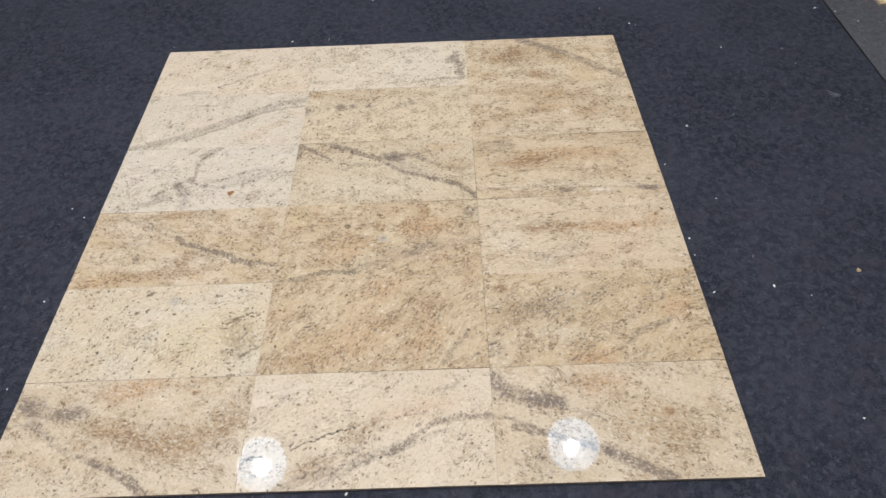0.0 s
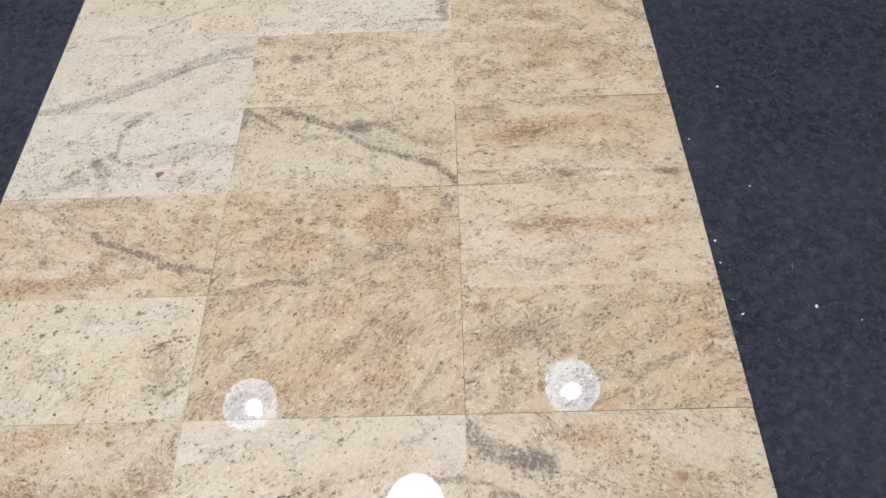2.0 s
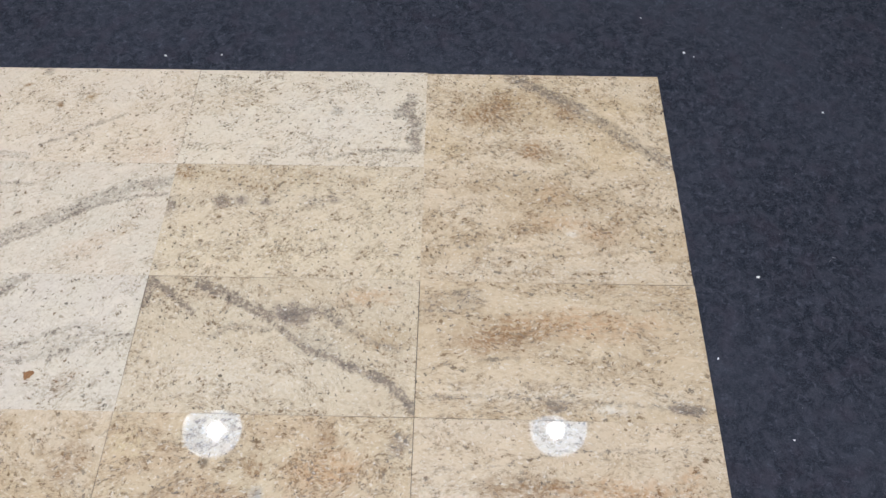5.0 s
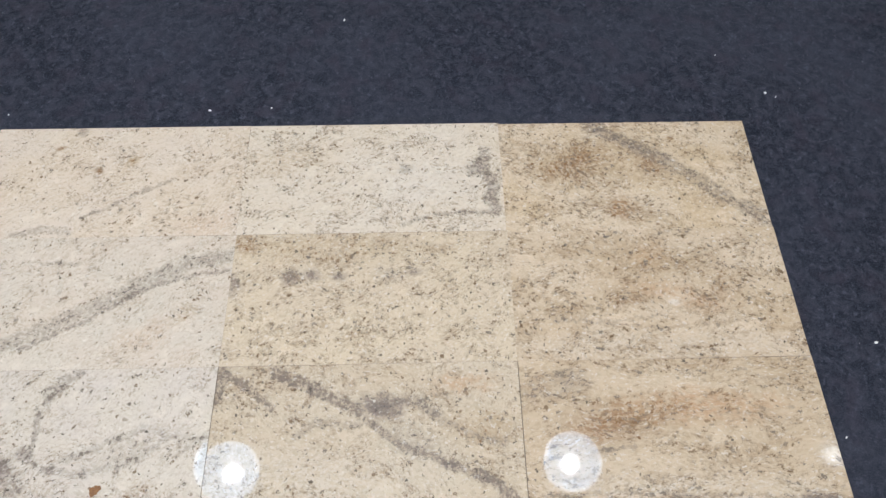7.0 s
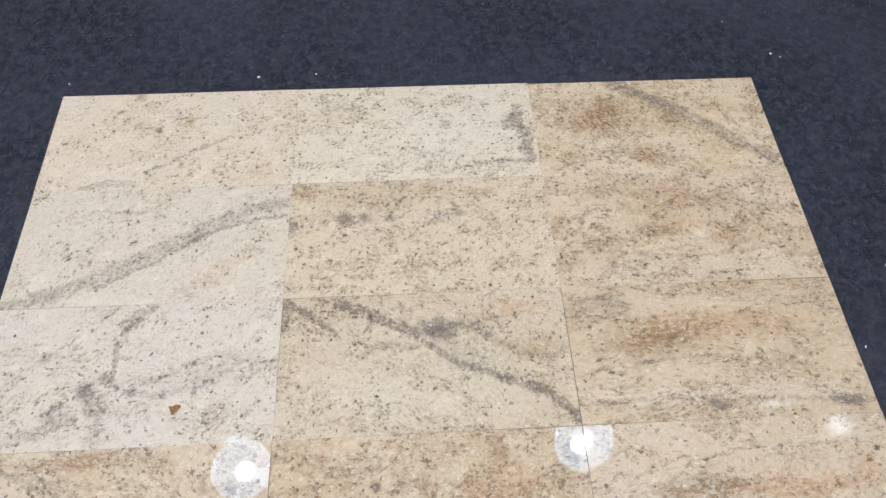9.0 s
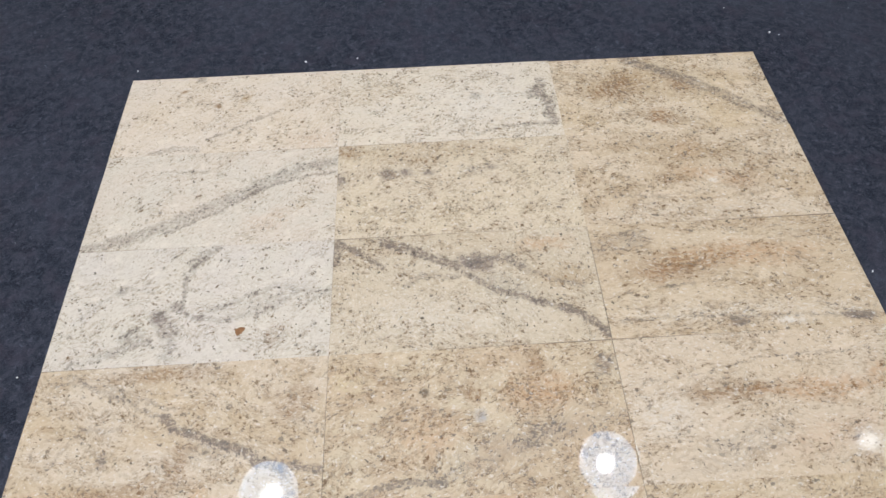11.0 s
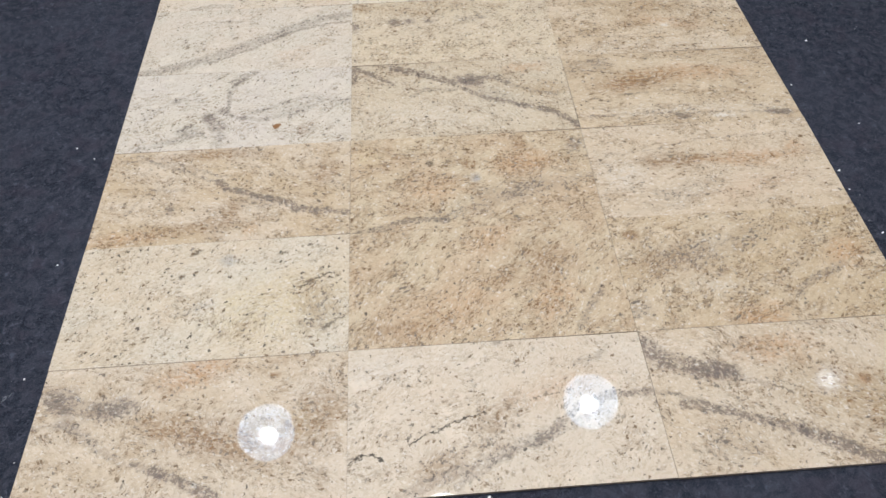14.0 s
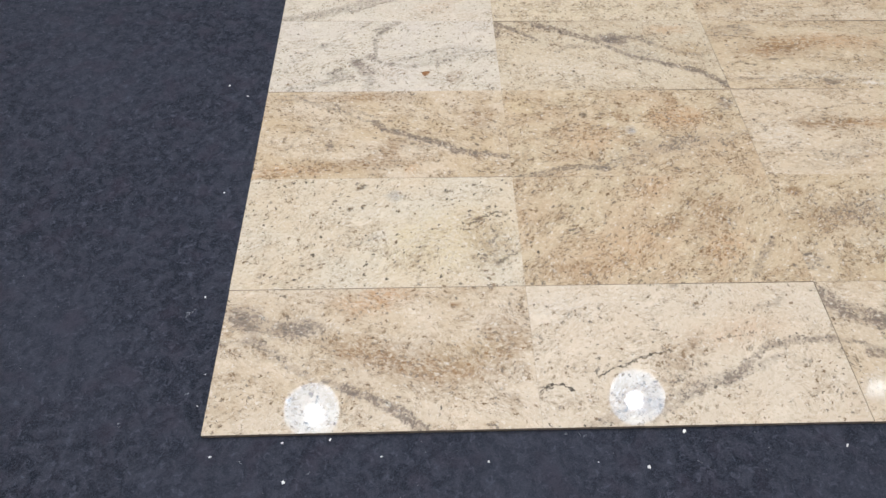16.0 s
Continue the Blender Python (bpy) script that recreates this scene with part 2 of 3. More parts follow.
    shader.inputs["IOR"].default_value = 1.5
    w.link(w.ramp(crumbs, 0.3, 0.7, 0.012, 0.024), shader.inputs["Roughness"])
    bump = w.node("ShaderNodeBump")
    bump.inputs["Strength"].default_value, bump.inputs["Distance"].default_value = 0.05, 0.002
    w.link(w.noise(p, 7, 1), bump.inputs["Height"])
    w.link(bump.outputs[0], shader.inputs["Normal"])
    return m


def carpet_material(name, dark, pale, seed):
    """Needle-felt carpet, charcoal with paler fibres."""
    m, w, shader = material(name)
    p = w.vec("ADD", w.node("ShaderNodeTexCoord").outputs["Object"], (seed, seed * 2, 0))
    clump = w.noise(p, 38, 4, 0.65, 0.8)
    fibre = w.noise(p, 330, 3, 0.7, 1.2)
    broad = w.noise(p, 2.6, 3)
    color = w.mix(w.ramp(clump, 0.36, 0.68), dark, pale)
    color = w.mix(w.ramp(fibre, 0.42, 0.72, 0, 0.45), color, tuple(c * 2.1 for c in pale))
    tips = w.noise(w.vec("ADD", p, (4, 1, 0)), 72, 4, 0.72, 0.8)
    color = w.mix(w.ramp(tips, 0.55, 0.66, 0, 0.6), color, tuple(c * 2.1 for c in pale))
    color = w.mix(w.ramp(fibre, 0.45, 0.28, 0, 0.45), color, tuple(c * 0.4 for c in dark))
    color = w.mix(w.ramp(broad, 0.35, 0.7, 0, 0.35), color, tuple(c * 1.35 for c in pale))
    tint = w.ramp(w.noise(p, 14, 3), 0.5, 0.7, 0, 0.35)
    color = w.mix(tint, color, (pale[0] * 1.25, pale[1] * 0.98, pale[2]))
    w.link(color, shader.inputs["Base Color"])
    shader.inputs["Roughness"].default_value = 0.95
    shader.inputs["Specular IOR Level"].default_value = 0.08
    bump = w.node("ShaderNodeBump")
    bump.inputs["Strength"].default_value, bump.inputs["Distance"].default_value = 0.6, 0.004
    w.link(w.math("ADD", w.math("MULTIPLY", clump, 1.2), w.math("MULTIPLY", fibre, 0.6)), bump.inputs["Height"])
    w.link(bump.outputs[0], shader.inputs["Normal"])
    return m


def plain(name, color, rough=0.6, metal=0.0, vary=0.12, scale=6.0):
    m, w, shader = material(name)
    p = w.node("ShaderNodeTexCoord").outputs["Object"]
    n = w.math("ADD", w.math("MULTIPLY", w.noise(p, scale, 4), 0.6), w.math("MULTIPLY", w.noise(p, scale * 14, 2), 0.4))
    w.link(w.mix(w.ramp(n, 0.35, 0.65), tuple(c * (1 - vary) for c in color), tuple(min(1, c * (1 + vary)) for c in color)), shader.inputs["Base Color"])
    shader.inputs["Roughness"].default_value, shader.inputs["Metallic"].default_value = rough, metal
    return m


def glowing(name, color, strength, clear=0.0):
    """A lit lamp surface; clear: how much of what is behind shows through."""
    m = bpy.data.materials.new(name)
    m.use_nodes = True
    w = Nodes(m.node_tree)
    m.node_tree.nodes.remove(m.node_tree.nodes["Principled BSDF"])
    out = m.node_tree.nodes["Material Output"]
    glow = w.node("ShaderNodeEmission")
    glow.inputs["Color"].default_value = (*color, 1)
    p = w.node("ShaderNodeTexCoord").outputs["Object"]
    cells = w.node("ShaderNodeTexVoronoi")
    w.link(p, cells.inputs["Vector"])
    cells.inputs["Scale"].default_value = 38
    pick = w.node("ShaderNodeSeparateColor")
    w.link(cells.outputs["Color"], pick.inputs[0])
    w.link(w.ramp(pick.outputs[0], 0.9, 0.98, strength, strength * 2.4), glow.inputs["Strength"])
    see = w.node("ShaderNodeBsdfTransparent")
    blend = w.node("ShaderNodeMixShader")
    blend.inputs[0].default_value = clear
    w.link(glow.outputs[0], blend.inputs[1])
    w.link(see.outputs[0], blend.inputs[2])
    w.link(blend.outputs[0], out.inputs["Surface"])
    return m


# ---- materials ----
CARPET = carpet_material("charcoal_carpet", (0.0108, 0.0130, 0.0198), (0.038, 0.0412, 0.0552), 0)
CARPET_GREY = carpet_material("grey_carpet", (0.048, 0.050, 0.058), (0.076, 0.079, 0.090), 5)
# near black for the carpets' cut edges: shade of the seam gap as colour
SEAM_SHADE = plain("seam_shade_black", (0.012, 0.012, 0.013), 0.9)
WALL = plain("painted_wall", (0.62, 0.61, 0.58), 0.85, vary=0.05)
CEILING = plain("painted_ceiling", (0.72, 0.72, 0.70), 0.9, vary=0.05)
# sawn tile sides, browner than the face with their contact shade in the colour
SAWN = plain("shaded_sawn_edge", (0.27, 0.21, 0.16), 0.7, vary=0.3, scale=60)
CHIP = plain("white_stone_chip", (0.80, 0.79, 0.77), 0.7, vary=0.15, scale=300)
CHIP_TAN = plain("tan_stone_chip", (0.36, 0.26, 0.16), 0.8, vary=0.2, scale=300)
FLUFF = plain("pale_lint", (0.20, 0.21, 0.225), 0.95, vary=0.2, scale=300)
RUST = plain("rusty_scale", (0.21, 0.095, 0.03), 0.6, vary=0.3, scale=400)
METAL = plain("lamp_metal", (0.55, 0.55, 0.56), 0.35, 1.0)
SHADE = glowing("lit_acrylic", (0.43, 0.68, 1.0), 8.8, 0.3)
RIM = glowing("lit_acrylic_rim", (0.75, 0.85, 1.0), 11.0)
SPOT = glowing("small_lit_bulb", (0.85, 0.92, 1.0), 16.0)
FAINT = glowing("dim_acrylic", (0.6, 0.75, 1.0), 2.0, 0.5)
# made-up glow that softens the bulb's edge into a halo
HAZE = glowing("bulb_glow_shell", (0.6, 0.8, 1.0), 7.0, 0.6)
BULB = glowing("lit_bulb", (0.8, 0.88, 1.0), 13.0, 0.35)
DIFFUSER = glowing("lit_diffuser", (1.0, 0.98, 0.94), 30.0)


def link_mesh(name, bm, mats, parent=None):
    mesh = bpy.data.meshes.new(name)
    bm.to_mesh(mesh)
    bm.free()
    for m in mats if isinstance(mats, (list, tuple)) else [mats]:
        mesh.materials.append(m)
    ob = new(name, mesh)
    if parent:
        ob.parent = parent
    return ob


def part(name, bm, mat, parent, label=""):
    return tagged(link_mesh(name, bm, mat, parent), label)


def box(bm, x0, y0, z0, x1, y1, z1):
    made = bmesh.ops.create_cube(bm, size=1)
    bmesh.ops.scale(bm, vec=(x1 - x0, y1 - y0, z1 - z0), verts=made["verts"])
    bmesh.ops.translate(bm, vec=((x0 + x1) / 2, (y0 + y1) / 2, (z0 + z1) / 2), verts=made["verts"])
    return made["verts"]


def spin(profile, steps=48):
    """A turned form round the upright axis from (radius, height) pairs."""
    bm = bmesh.new()
    rings = [[bm.verts.new((r * math.cos(2 * math.pi * k / steps), r * math.sin(2 * math.pi * k / steps), z)) for k in range(steps)] for r, z in profile]
    for low, high in zip(rings, rings[1:]):
        for k in range(steps):
            f = bm.faces.new((low[k], low[(k + 1) % steps], high[(k + 1) % steps], high[k]))
            f.smooth = True
    return bm


# ---- the hall ----
def slab(name, mat, label, *corners):
    bm = bmesh.new()
    box(bm, *corners)
    return tagged(link_mesh(name, bm, mat), label, name.split("_")[0], kind="structure")


X0, X1, Y0, Y1, TOP = -7.0, 10.0, -7.0, 9.5, 5.6
SEAM = 2.772
# slab colour darkened too, so that the open seam reads as shaded
slab("floor", plain("concrete_slab", (0.035, 0.035, 0.037), 0.85), "concrete slab under the carpets, darkened for the shade in the seam", X0, Y0, -0.2, X1, Y1, -0.02)
slab("wall_south", WALL, "plain painted hall wall", X0, Y0 - 0.2, -0.2, X1, Y0, TOP)
slab("wall_north", WALL, "plain painted hall wall", X0, Y1, -0.2, X1, Y1 + 0.2, TOP)
slab("wall_west", WALL, "plain painted hall wall", X0 - 0.2, Y0, -0.2, X0, Y1, TOP)
slab("wall_east", WALL, "plain painted hall wall", X1, Y0, -0.2, X1 + 0.2, Y1, TOP)
slab("ceiling", CEILING, "plain white hall ceiling", X0, Y0, TOP, X1, Y1, TOP + 0.2)


def carpet(name, mat, x0, x1, label, height):
    """A felt carpet with a softly wavy cut edge."""
    bm = bmesh.new()
    rows = 240
    rims = []
    for k in range(rows + 1):
        y = Y0 + (Y1 - Y0) * k / rows
        wave = 0.004 * noise.noise((0, y * 3, x0)) + 0.002 * noise.noise((3, y * 11, x0))
        a = x0 + (wave if x0 > X0 else 0)
        b = x1 + (wave if x1 < X1 else 0)
        rims.append([bm.verts.new(v) for v in ((a, y, -0.02), (a, y, height), (b, y, height), (b, y, -0.02))])
    for r, s in zip(rims, rims[1:]):
        for k in range(3):
            # upright edges get the painted seam shade, the top its felt
            bm.faces.new((r[k], s[k], s[k + 1], r[k + 1])).material_index = 0 if k == 1 else 1
    return tagged(link_mesh(name, bm, [mat, SEAM_SHADE]), label, "carpet", kind="structure")


carpet("carpet_main", CARPET, X0, SEAM - 0.004, "dark charcoal blue felt carpet with pale specks", 0.0)
carpet("carpet_side", CARPET_GREY, SEAM + 0.002, X1, "lighter grey felt carpet beyond a dark seam", 0.001)


# ---- the granite tiles ----
LONG, SHORT, THICK = 0.61, 0.305, 0.0095
WHITE, CREAM, TAN, SAND = (0.565, 0.515, 0.435), (0.555, 0.47, 0.37), (0.50, 0.395, 0.275), (0.55, 0.465, 0.355)
IVORY, HONEY = (0.565, 0.495, 0.41), (0.49, 0.378, 0.262)

# column, row: look
TILES = {}
TILES[0, 5] = dict(clear=0.75, light=(0.60, 0.525, 0.435), warm=(0.59, 0.505, 0.40), grain=18, mottle=0.25, fleck=0.35, grey=0.16, label="cream granite tile with thin grey streaks on charcoal carpet",
    veins=[(0.016, 0.55, "grey", [(0.11, 0.008), (0.178, 0.02), (0.235, 0.014)]), (0.008, 0.6, "grey", [(0.255, 0.05), (0.362, 0.11), (0.45, 0.155)])],
    clouds=[(0.16, 0.244, 0.018, 0.009, 20, "brown", 0.9), (0.266, 0.179, 0.012, 0.02, 60, "brown", 0.8), (0.34, 0.205, 0.03, 0.02, 40, "tan", 0.7), (0.544, 0.03, 0.12, 0.05, 10, "pink", 0.4), (0.204, 0.291, 0.02, 0.02, 0, "grey", 0.7), (0.49, 0.18, 0.07, 0.04, 10, "tan", 0.25)])
TILES[1, 5] = dict(clear=0.4, light=(0.61, 0.545, 0.452), warm=(0.60, 0.525, 0.42), grain=12, mottle=0.25, fleck=0.3, grey=0.5, specks=0.26, label="whitish granite tile with fine grey grain on charcoal carpet",
    veins=[(0.024, 0.62, "mauve", [(0.572, 0.22), (0.562, 0.17), (0.588, 0.125), (0.577, 0.085), (0.59, 0.05)]), (0.009, 0.5, "grey", [(0.376, 0.02), (0.447, 0.045), (0.571, 0.051)])],
    clouds=[(0.091, 0.2, 0.12, 0.08, 10, "tan", 0.3), (0.382, 0.171, 0.03, 0.02, 20, "grey", 0.7), (0.42, 0.15, 0.25, 0.2, 10, "white", 0.35), (0.545, 0.17, 0.03, 0.03, 30, "grey", 0.6)])
TILES[2, 5] = dict(clear=0.3, light=(0.585, 0.49, 0.372), warm=(0.54, 0.43, 0.295), grain=-12, mottle=0.6, fleck=0.6, grey=0.3, specks=0.2, label="tan granite tile with a wide grey-brown diagonal vein",
    veins=[(0.03, 0.6, "grey", [(0.22, 0.298), (0.336, 0.228), (0.458, 0.144), (0.525, 0.085), (0.605, 0.022)]), (0.02, 0.5, "mauve", [(0.25, 0.28), (0.33, 0.235), (0.4, 0.2)])],
    clouds=[(0.22, 0.18, 0.26, 0.12, 0, "tan", 0.55), (0.295, 0.053, 0.16, 0.05, -20, "tan", 0.5), (0.42, 0.256, 0.012, 0.008, 0, "brown", 0.9), (0.175, 0.185, 0.15, 0.065, 20, "brown", 0.5), (0.185, 0.2, 0.05, 0.025, 20, "rust", 0.35), (0.27, 0.06, 0.05, 0.05, 10, "rust", 0.5), (0.36, 0.18, 0.05, 0.04, -20, "brown", 0.55)])
TILES[0, 4] = dict(clear=0.85, light=WHITE, warm=IVORY, grain=25, mottle=0.22, fleck=0.3, grey=0.2, label="whitish granite tile with a long grey diagonal vein",
    veins=[(0.03, 0.5, "grey", [(0.02, 0.01), (0.148, 0.045), (0.239, 0.092), (0.344, 0.147), (0.44, 0.2), (0.519, 0.236), (0.61, 0.256)]), (0.009, 0.6, "mauve", [(0.2, 0.045), (0.317, 0.102), (0.411, 0.165), (0.501, 0.201), (0.61, 0.22)]), (0.008, 0.4, "grey", [(0.155, 0.243), (0.273, 0.241)])],
    clouds=[(0.45, 0.07, 0.1, 0.05, 20, "pink", 0.35), (0.53, 0.12, 0.04, 0.02, 30, "tan", 0.4)])
TILES[1, 4] = dict(clear=0.5, light=(0.565, 0.48, 0.357), warm=SAND, grain=14, mottle=0.4, fleck=0.5, grey=0.4, specks=0.3, label="cream granite tile with brown flecks and grey spots",
    clouds=[(0.13, 0.199, 0.033, 0.027, 30, "mauve", 0.95), (0.175, 0.203, 0.031, 0.022, 0, "mauve", 0.85), (0.235, 0.197, 0.028, 0.016, 0, "mauve", 0.8), (0.40, 0.205, 0.03, 0.014, 0, "mauve", 0.6), (0.028, 0.284, 0.05, 0.035, 20, "brown", 0.7), (0.006, 0.188, 0.02, 0.05, 0, "mauve", 0.7), (0.346, 0.2, 0.05, 0.03, 0, "grey", 0.35), (0.458, 0.263, 0.06, 0.02, 0, "brown", 0.35), (0.2, 0.27, 0.3, 0.06, 0, "tan", 0.45)])
TILES[2, 4] = dict(clear=0.35, light=(0.565, 0.468, 0.352), warm=TAN, grain=-2, stretch=1.8, mottle=0.5, fleck=0.55, grey=0.3, specks=0.2, label="tan granite tile with orange patches and level streaks",
    clouds=[(0.313, 0.158, 0.12, 0.035, -12, "orange", 0.35), (0.41, 0.135, 0.1, 0.04, -10, "orange", 0.25), (0.11, 0.109, 0.09, 0.03, 0, "tan", 0.45), (0.35, 0.22, 0.2, 0.07, -10, "tan", 0.4), (0.35, 0.125, 0.02, 0.01, 0, "white", 0.8), (0.3, 0.03, 0.5, 0.05, 0, "white", 0.25), (0.455, 0.166, 0.025, 0.05, -15, "brown", 0.45), (0.31, 0.235, 0.06, 0.05, 30, "orange", 0.3), (0.25, 0.135, 0.07, 0.03, 0, "brown", 0.45), (0.41, 0.115, 0.06, 0.03, 0, "orange", 0.35)],
    veins=[(0.006, 0.45, "grey", [(0.09, 0.09), (0.22, 0.083), (0.32, 0.096)]), (0.006, 0.4, "brown", [(0.17, 0.078), (0.33, 0.066), (0.5, 0.08)])])
TILES[0, 3] = dict(clear=0.8, light=WHITE, warm=(0.56, 0.51, 0.45), grain=20, mottle=0.25, fleck=0.3, grey=0.3, specks=0.16, label="whitish granite tile with grey branching veins and rusty spot",
    veins=[(0.024, 0.55, "grey", [(0.335, 0.308), (0.31, 0.285), (0.285, 0.258)]), (0.012, 0.5, "grey", [(0.29, 0.265), (0.272, 0.225), (0.274, 0.175), (0.272, 0.13)]), (0.017, 0.45, "grey", [(0.215, 0.06), (0.16, 0.04), (0.06, 0.01)]), (0.012, 0.3, "grey", [(0.31, 0.11), (0.38, 0.145), (0.48, 0.185), (0.54, 0.17), (0.606, 0.165)]), (0.008, 0.35, "grey", [(0.55, 0.13), (0.606, 0.175)]), (0.012, 0.3, "grey", [(0.29, 0.12), (0.37, 0.10), (0.47, 0.12), (0.53, 0.165)]), (0.009, 0.3, "grey", [(0.05, 0.12), (0.10, 0.17), (0.14, 0.20), (0.2, 0.18)])],
    clouds=[(0.225, 0.115, 0.03, 0.03, 0, "mauve", 0.9), (0.175, 0.072, 0.05, 0.028, 20, "grey", 0.75), (0.25, 0.085, 0.045, 0.03, -20, "mauve", 0.6), (0.262, 0.04, 0.03, 0.05, 0, "grey", 0.6), (0.262, 0.14, 0.025, 0.02, 0, "mauve", 0.7), (0.45, 0.14, 0.16, 0.05, 15, "grey", 0.22), (0.49, 0.065, 0.05, 0.03, 30, "brown", 0.3), (0.13, 0.19, 0.02, 0.02, 0, "grey", 0.5)])
TILES[1, 3] = dict(clear=0.45, light=(0.525, 0.45, 0.345), warm=(0.51, 0.425, 0.315), grain=-10, mottle=0.4, fleck=0.55, grey=0.4, specks=0.3, label="cream granite tile crossed by a dark mauve vein",
    veins=[(0.022, 0.85, "mauve", [(0.115, 0.292), (0.2, 0.256), (0.285, 0.212)]), (0.02, 0.6, "mauve", [(0.33, 0.24), (0.40, 0.226), (0.44, 0.202)]), (0.014, 0.45, "grey", [(0.43, 0.205), (0.508, 0.158), (0.575, 0.142)]), (0.014, 0.65, "mauve", [(0.302, 0.193), (0.375, 0.142), (0.472, 0.104)]), (0.018, 0.9, "mauve", [(0.46, 0.108), (0.546, 0.071), (0.612, 0.016)]), (0.022, 0.65, "mauve", [(0.008, 0.295), (0.006, 0.24)]), (0.012, 0.65, "mauve", [(0.018, 0.29), (0.06, 0.262), (0.115, 0.222)]), (0.013, 0.45, "grey", [(0.17, 0.16), (0.20, 0.19), (0.29, 0.18)])],
    clouds=[(0.33, 0.216, 0.06, 0.034, -8, "mauve", 1.0), (0.335, 0.218, 0.034, 0.024, -8, "mauve", 1.0), (0.31, 0.225, 0.026, 0.018, -30, "mauve", 0.9), (0.37, 0.225, 0.028, 0.016, 0, "mauve", 0.85), (0.335, 0.213, 0.028, 0.016, -8, "dark", 0.55), (0.36, 0.205, 0.03, 0.02, 0, "mauve", 0.8), (0.491, 0.262, 0.11, 0.035, 5, "orange", 0.4), (0.2, 0.08, 0.3, 0.1, 0, "white", 0.3), (0.54, 0.17, 0.10, 0.06, 0, "tan", 0.6), (0.4, 0.15, 0.10, 0.05, -30, "grey", 0.4)])
TILES[2, 3] = dict(clear=0.5, light=(0.535, 0.437, 0.318), warm=TAN, grain=1, stretch=2.8, mottle=0.6, fleck=0.5, grey=0.35, label="banded tan granite tile with rusty patch and dark eyes",
    veins=[(0.007, 0.6, "grey", [(0.16, 0.122), (0.215, 0.13)]), (0.006, 0.4, "grey", [(0.03, 0.043), (0.2, 0.046), (0.37, 0.036), (0.6, 0.03)]), (0.006, 0.35, "brown", [(0.05, 0.075), (0.25, 0.07), (0.45, 0.08)])],
    clouds=[(0.2, 0.185, 0.20, 0.06, 8, "brown", 0.62), (0.15, 0.165, 0.10, 0.04, 15, "rust", 0.3), (0.15, 0.125, 0.032, 0.007, 8, "dark", 0.7), (0.366, 0.206, 0.25, 0.05, 0, "orange", 0.5), (0.287, 0.027, 0.034, 0.018, 8, "mauve", 1.0), (0.287, 0.026, 0.027, 0.013, 8, "mauve", 1.0), (0.287, 0.025, 0.022, 0.008, 8, "dark", 0.8), (0.539, 0.030, 0.034, 0.02, 0, "mauve", 1.0), (0.57, 0.026, 0.034, 0.018, 0, "mauve", 1.0), (0.55, 0.022, 0.02, 0.007, 0, "dark", 0.7), (0.079, 0.255, 0.12, 0.04, 10, "grey", 0.4), (0.4, 0.025, 0.05, 0.015, 0, "white", 0.8), (0.3, 0.05, 0.5, 0.04, 0, "white", 0.3)])
TILES[0, 2] = dict(stretch=1.8, light=CREAM, warm=(0.495, 0.39, 0.268), grain=-14, mottle=0.55, fleck=0.55, grey=0.35, label="tan granite tile with a purple-grey diagonal vein",
    veins=[(0.016, 0.8, "mauve", [(0.277, 0.188), (0.311, 0.161), (0.452, 0.110), (0.48, 0.086), (0.61, 0.066)]), (0.01, 0.5, "grey", [(0.06, 0.293), (0.17, 0.24), (0.282, 0.185)]), (0.008, 0.4, "grey", [(0.03, 0.275), (0.15, 0.265), (0.3, 0.2)]), (0.009, 0.35, "grey", [(0.07, 0.1), (0.12, 0.17), (0.2, 0.17)])],
    clouds=[(0.082, 0.024, 0.14, 0.035, 5, "orange", 0.5), (0.32, 0.09, 0.06, 0.05, 50, "brown", 0.5), (0.26, 0.045, 0.2, 0.03, 8, "brown", 0.45), (0.256, 0.281, 0.2, 0.03, 0, "brown", 0.5), (0.545, 0.2, 0.07, 0.06, 30, "brown", 0.5), (0.175, 0.105, 0.014, 0.026, 0, "mauve", 0.7), (0.375, 0.03, 0.04, 0.03, 60, "orange", 0.4), (0.38, 0.11, 0.06, 0.04, 0, "grey", 0.35)])
TILES[1, 2] = dict(stretch=1.8, light=(0.51, 0.42, 0.30), warm=HONEY, grain=15, mottle=0.7, fleck=0.7, grey=0.45, label="honey-brown granite tile with dense flecks and grey vein",
    veins=[(0.012, 0.65, "grey", [(0.01, 0.0), (0.08, 0.012), (0.135, 0.03), (0.232, 0.028)]), (0.02, 0.16, "grey", [(0.2, 0.025), (0.33, 0.06), (0.43, 0.10), (0.6, 0.14)])],
    clouds=[(0.313, 0.153, 0.02, 0.024, 0, "blue", 0.85), (0.202, 0.21, 0.018, 0.018, 0, "dark", 0.8), (0.3, 0.2, 0.03, 0.04, 60, "brown", 0.7), (0.587, 0.25, 0.05, 0.03, 20, "mauve", 0.75), (0.444, 0.202, 0.13, 0.06, 0, "orange", 0.55), (0.2, 0.12, 0.12, 0.07, 20, "orange", 0.35), (0.44, 0.26, 0.03, 0.03, 0, "brown", 0.6), (0.4, 0.1, 0.25, 0.05, 15, "grey", 0.3), (0.05, 0.24, 0.06, 0.05, 0, "yellow", 0.5)])
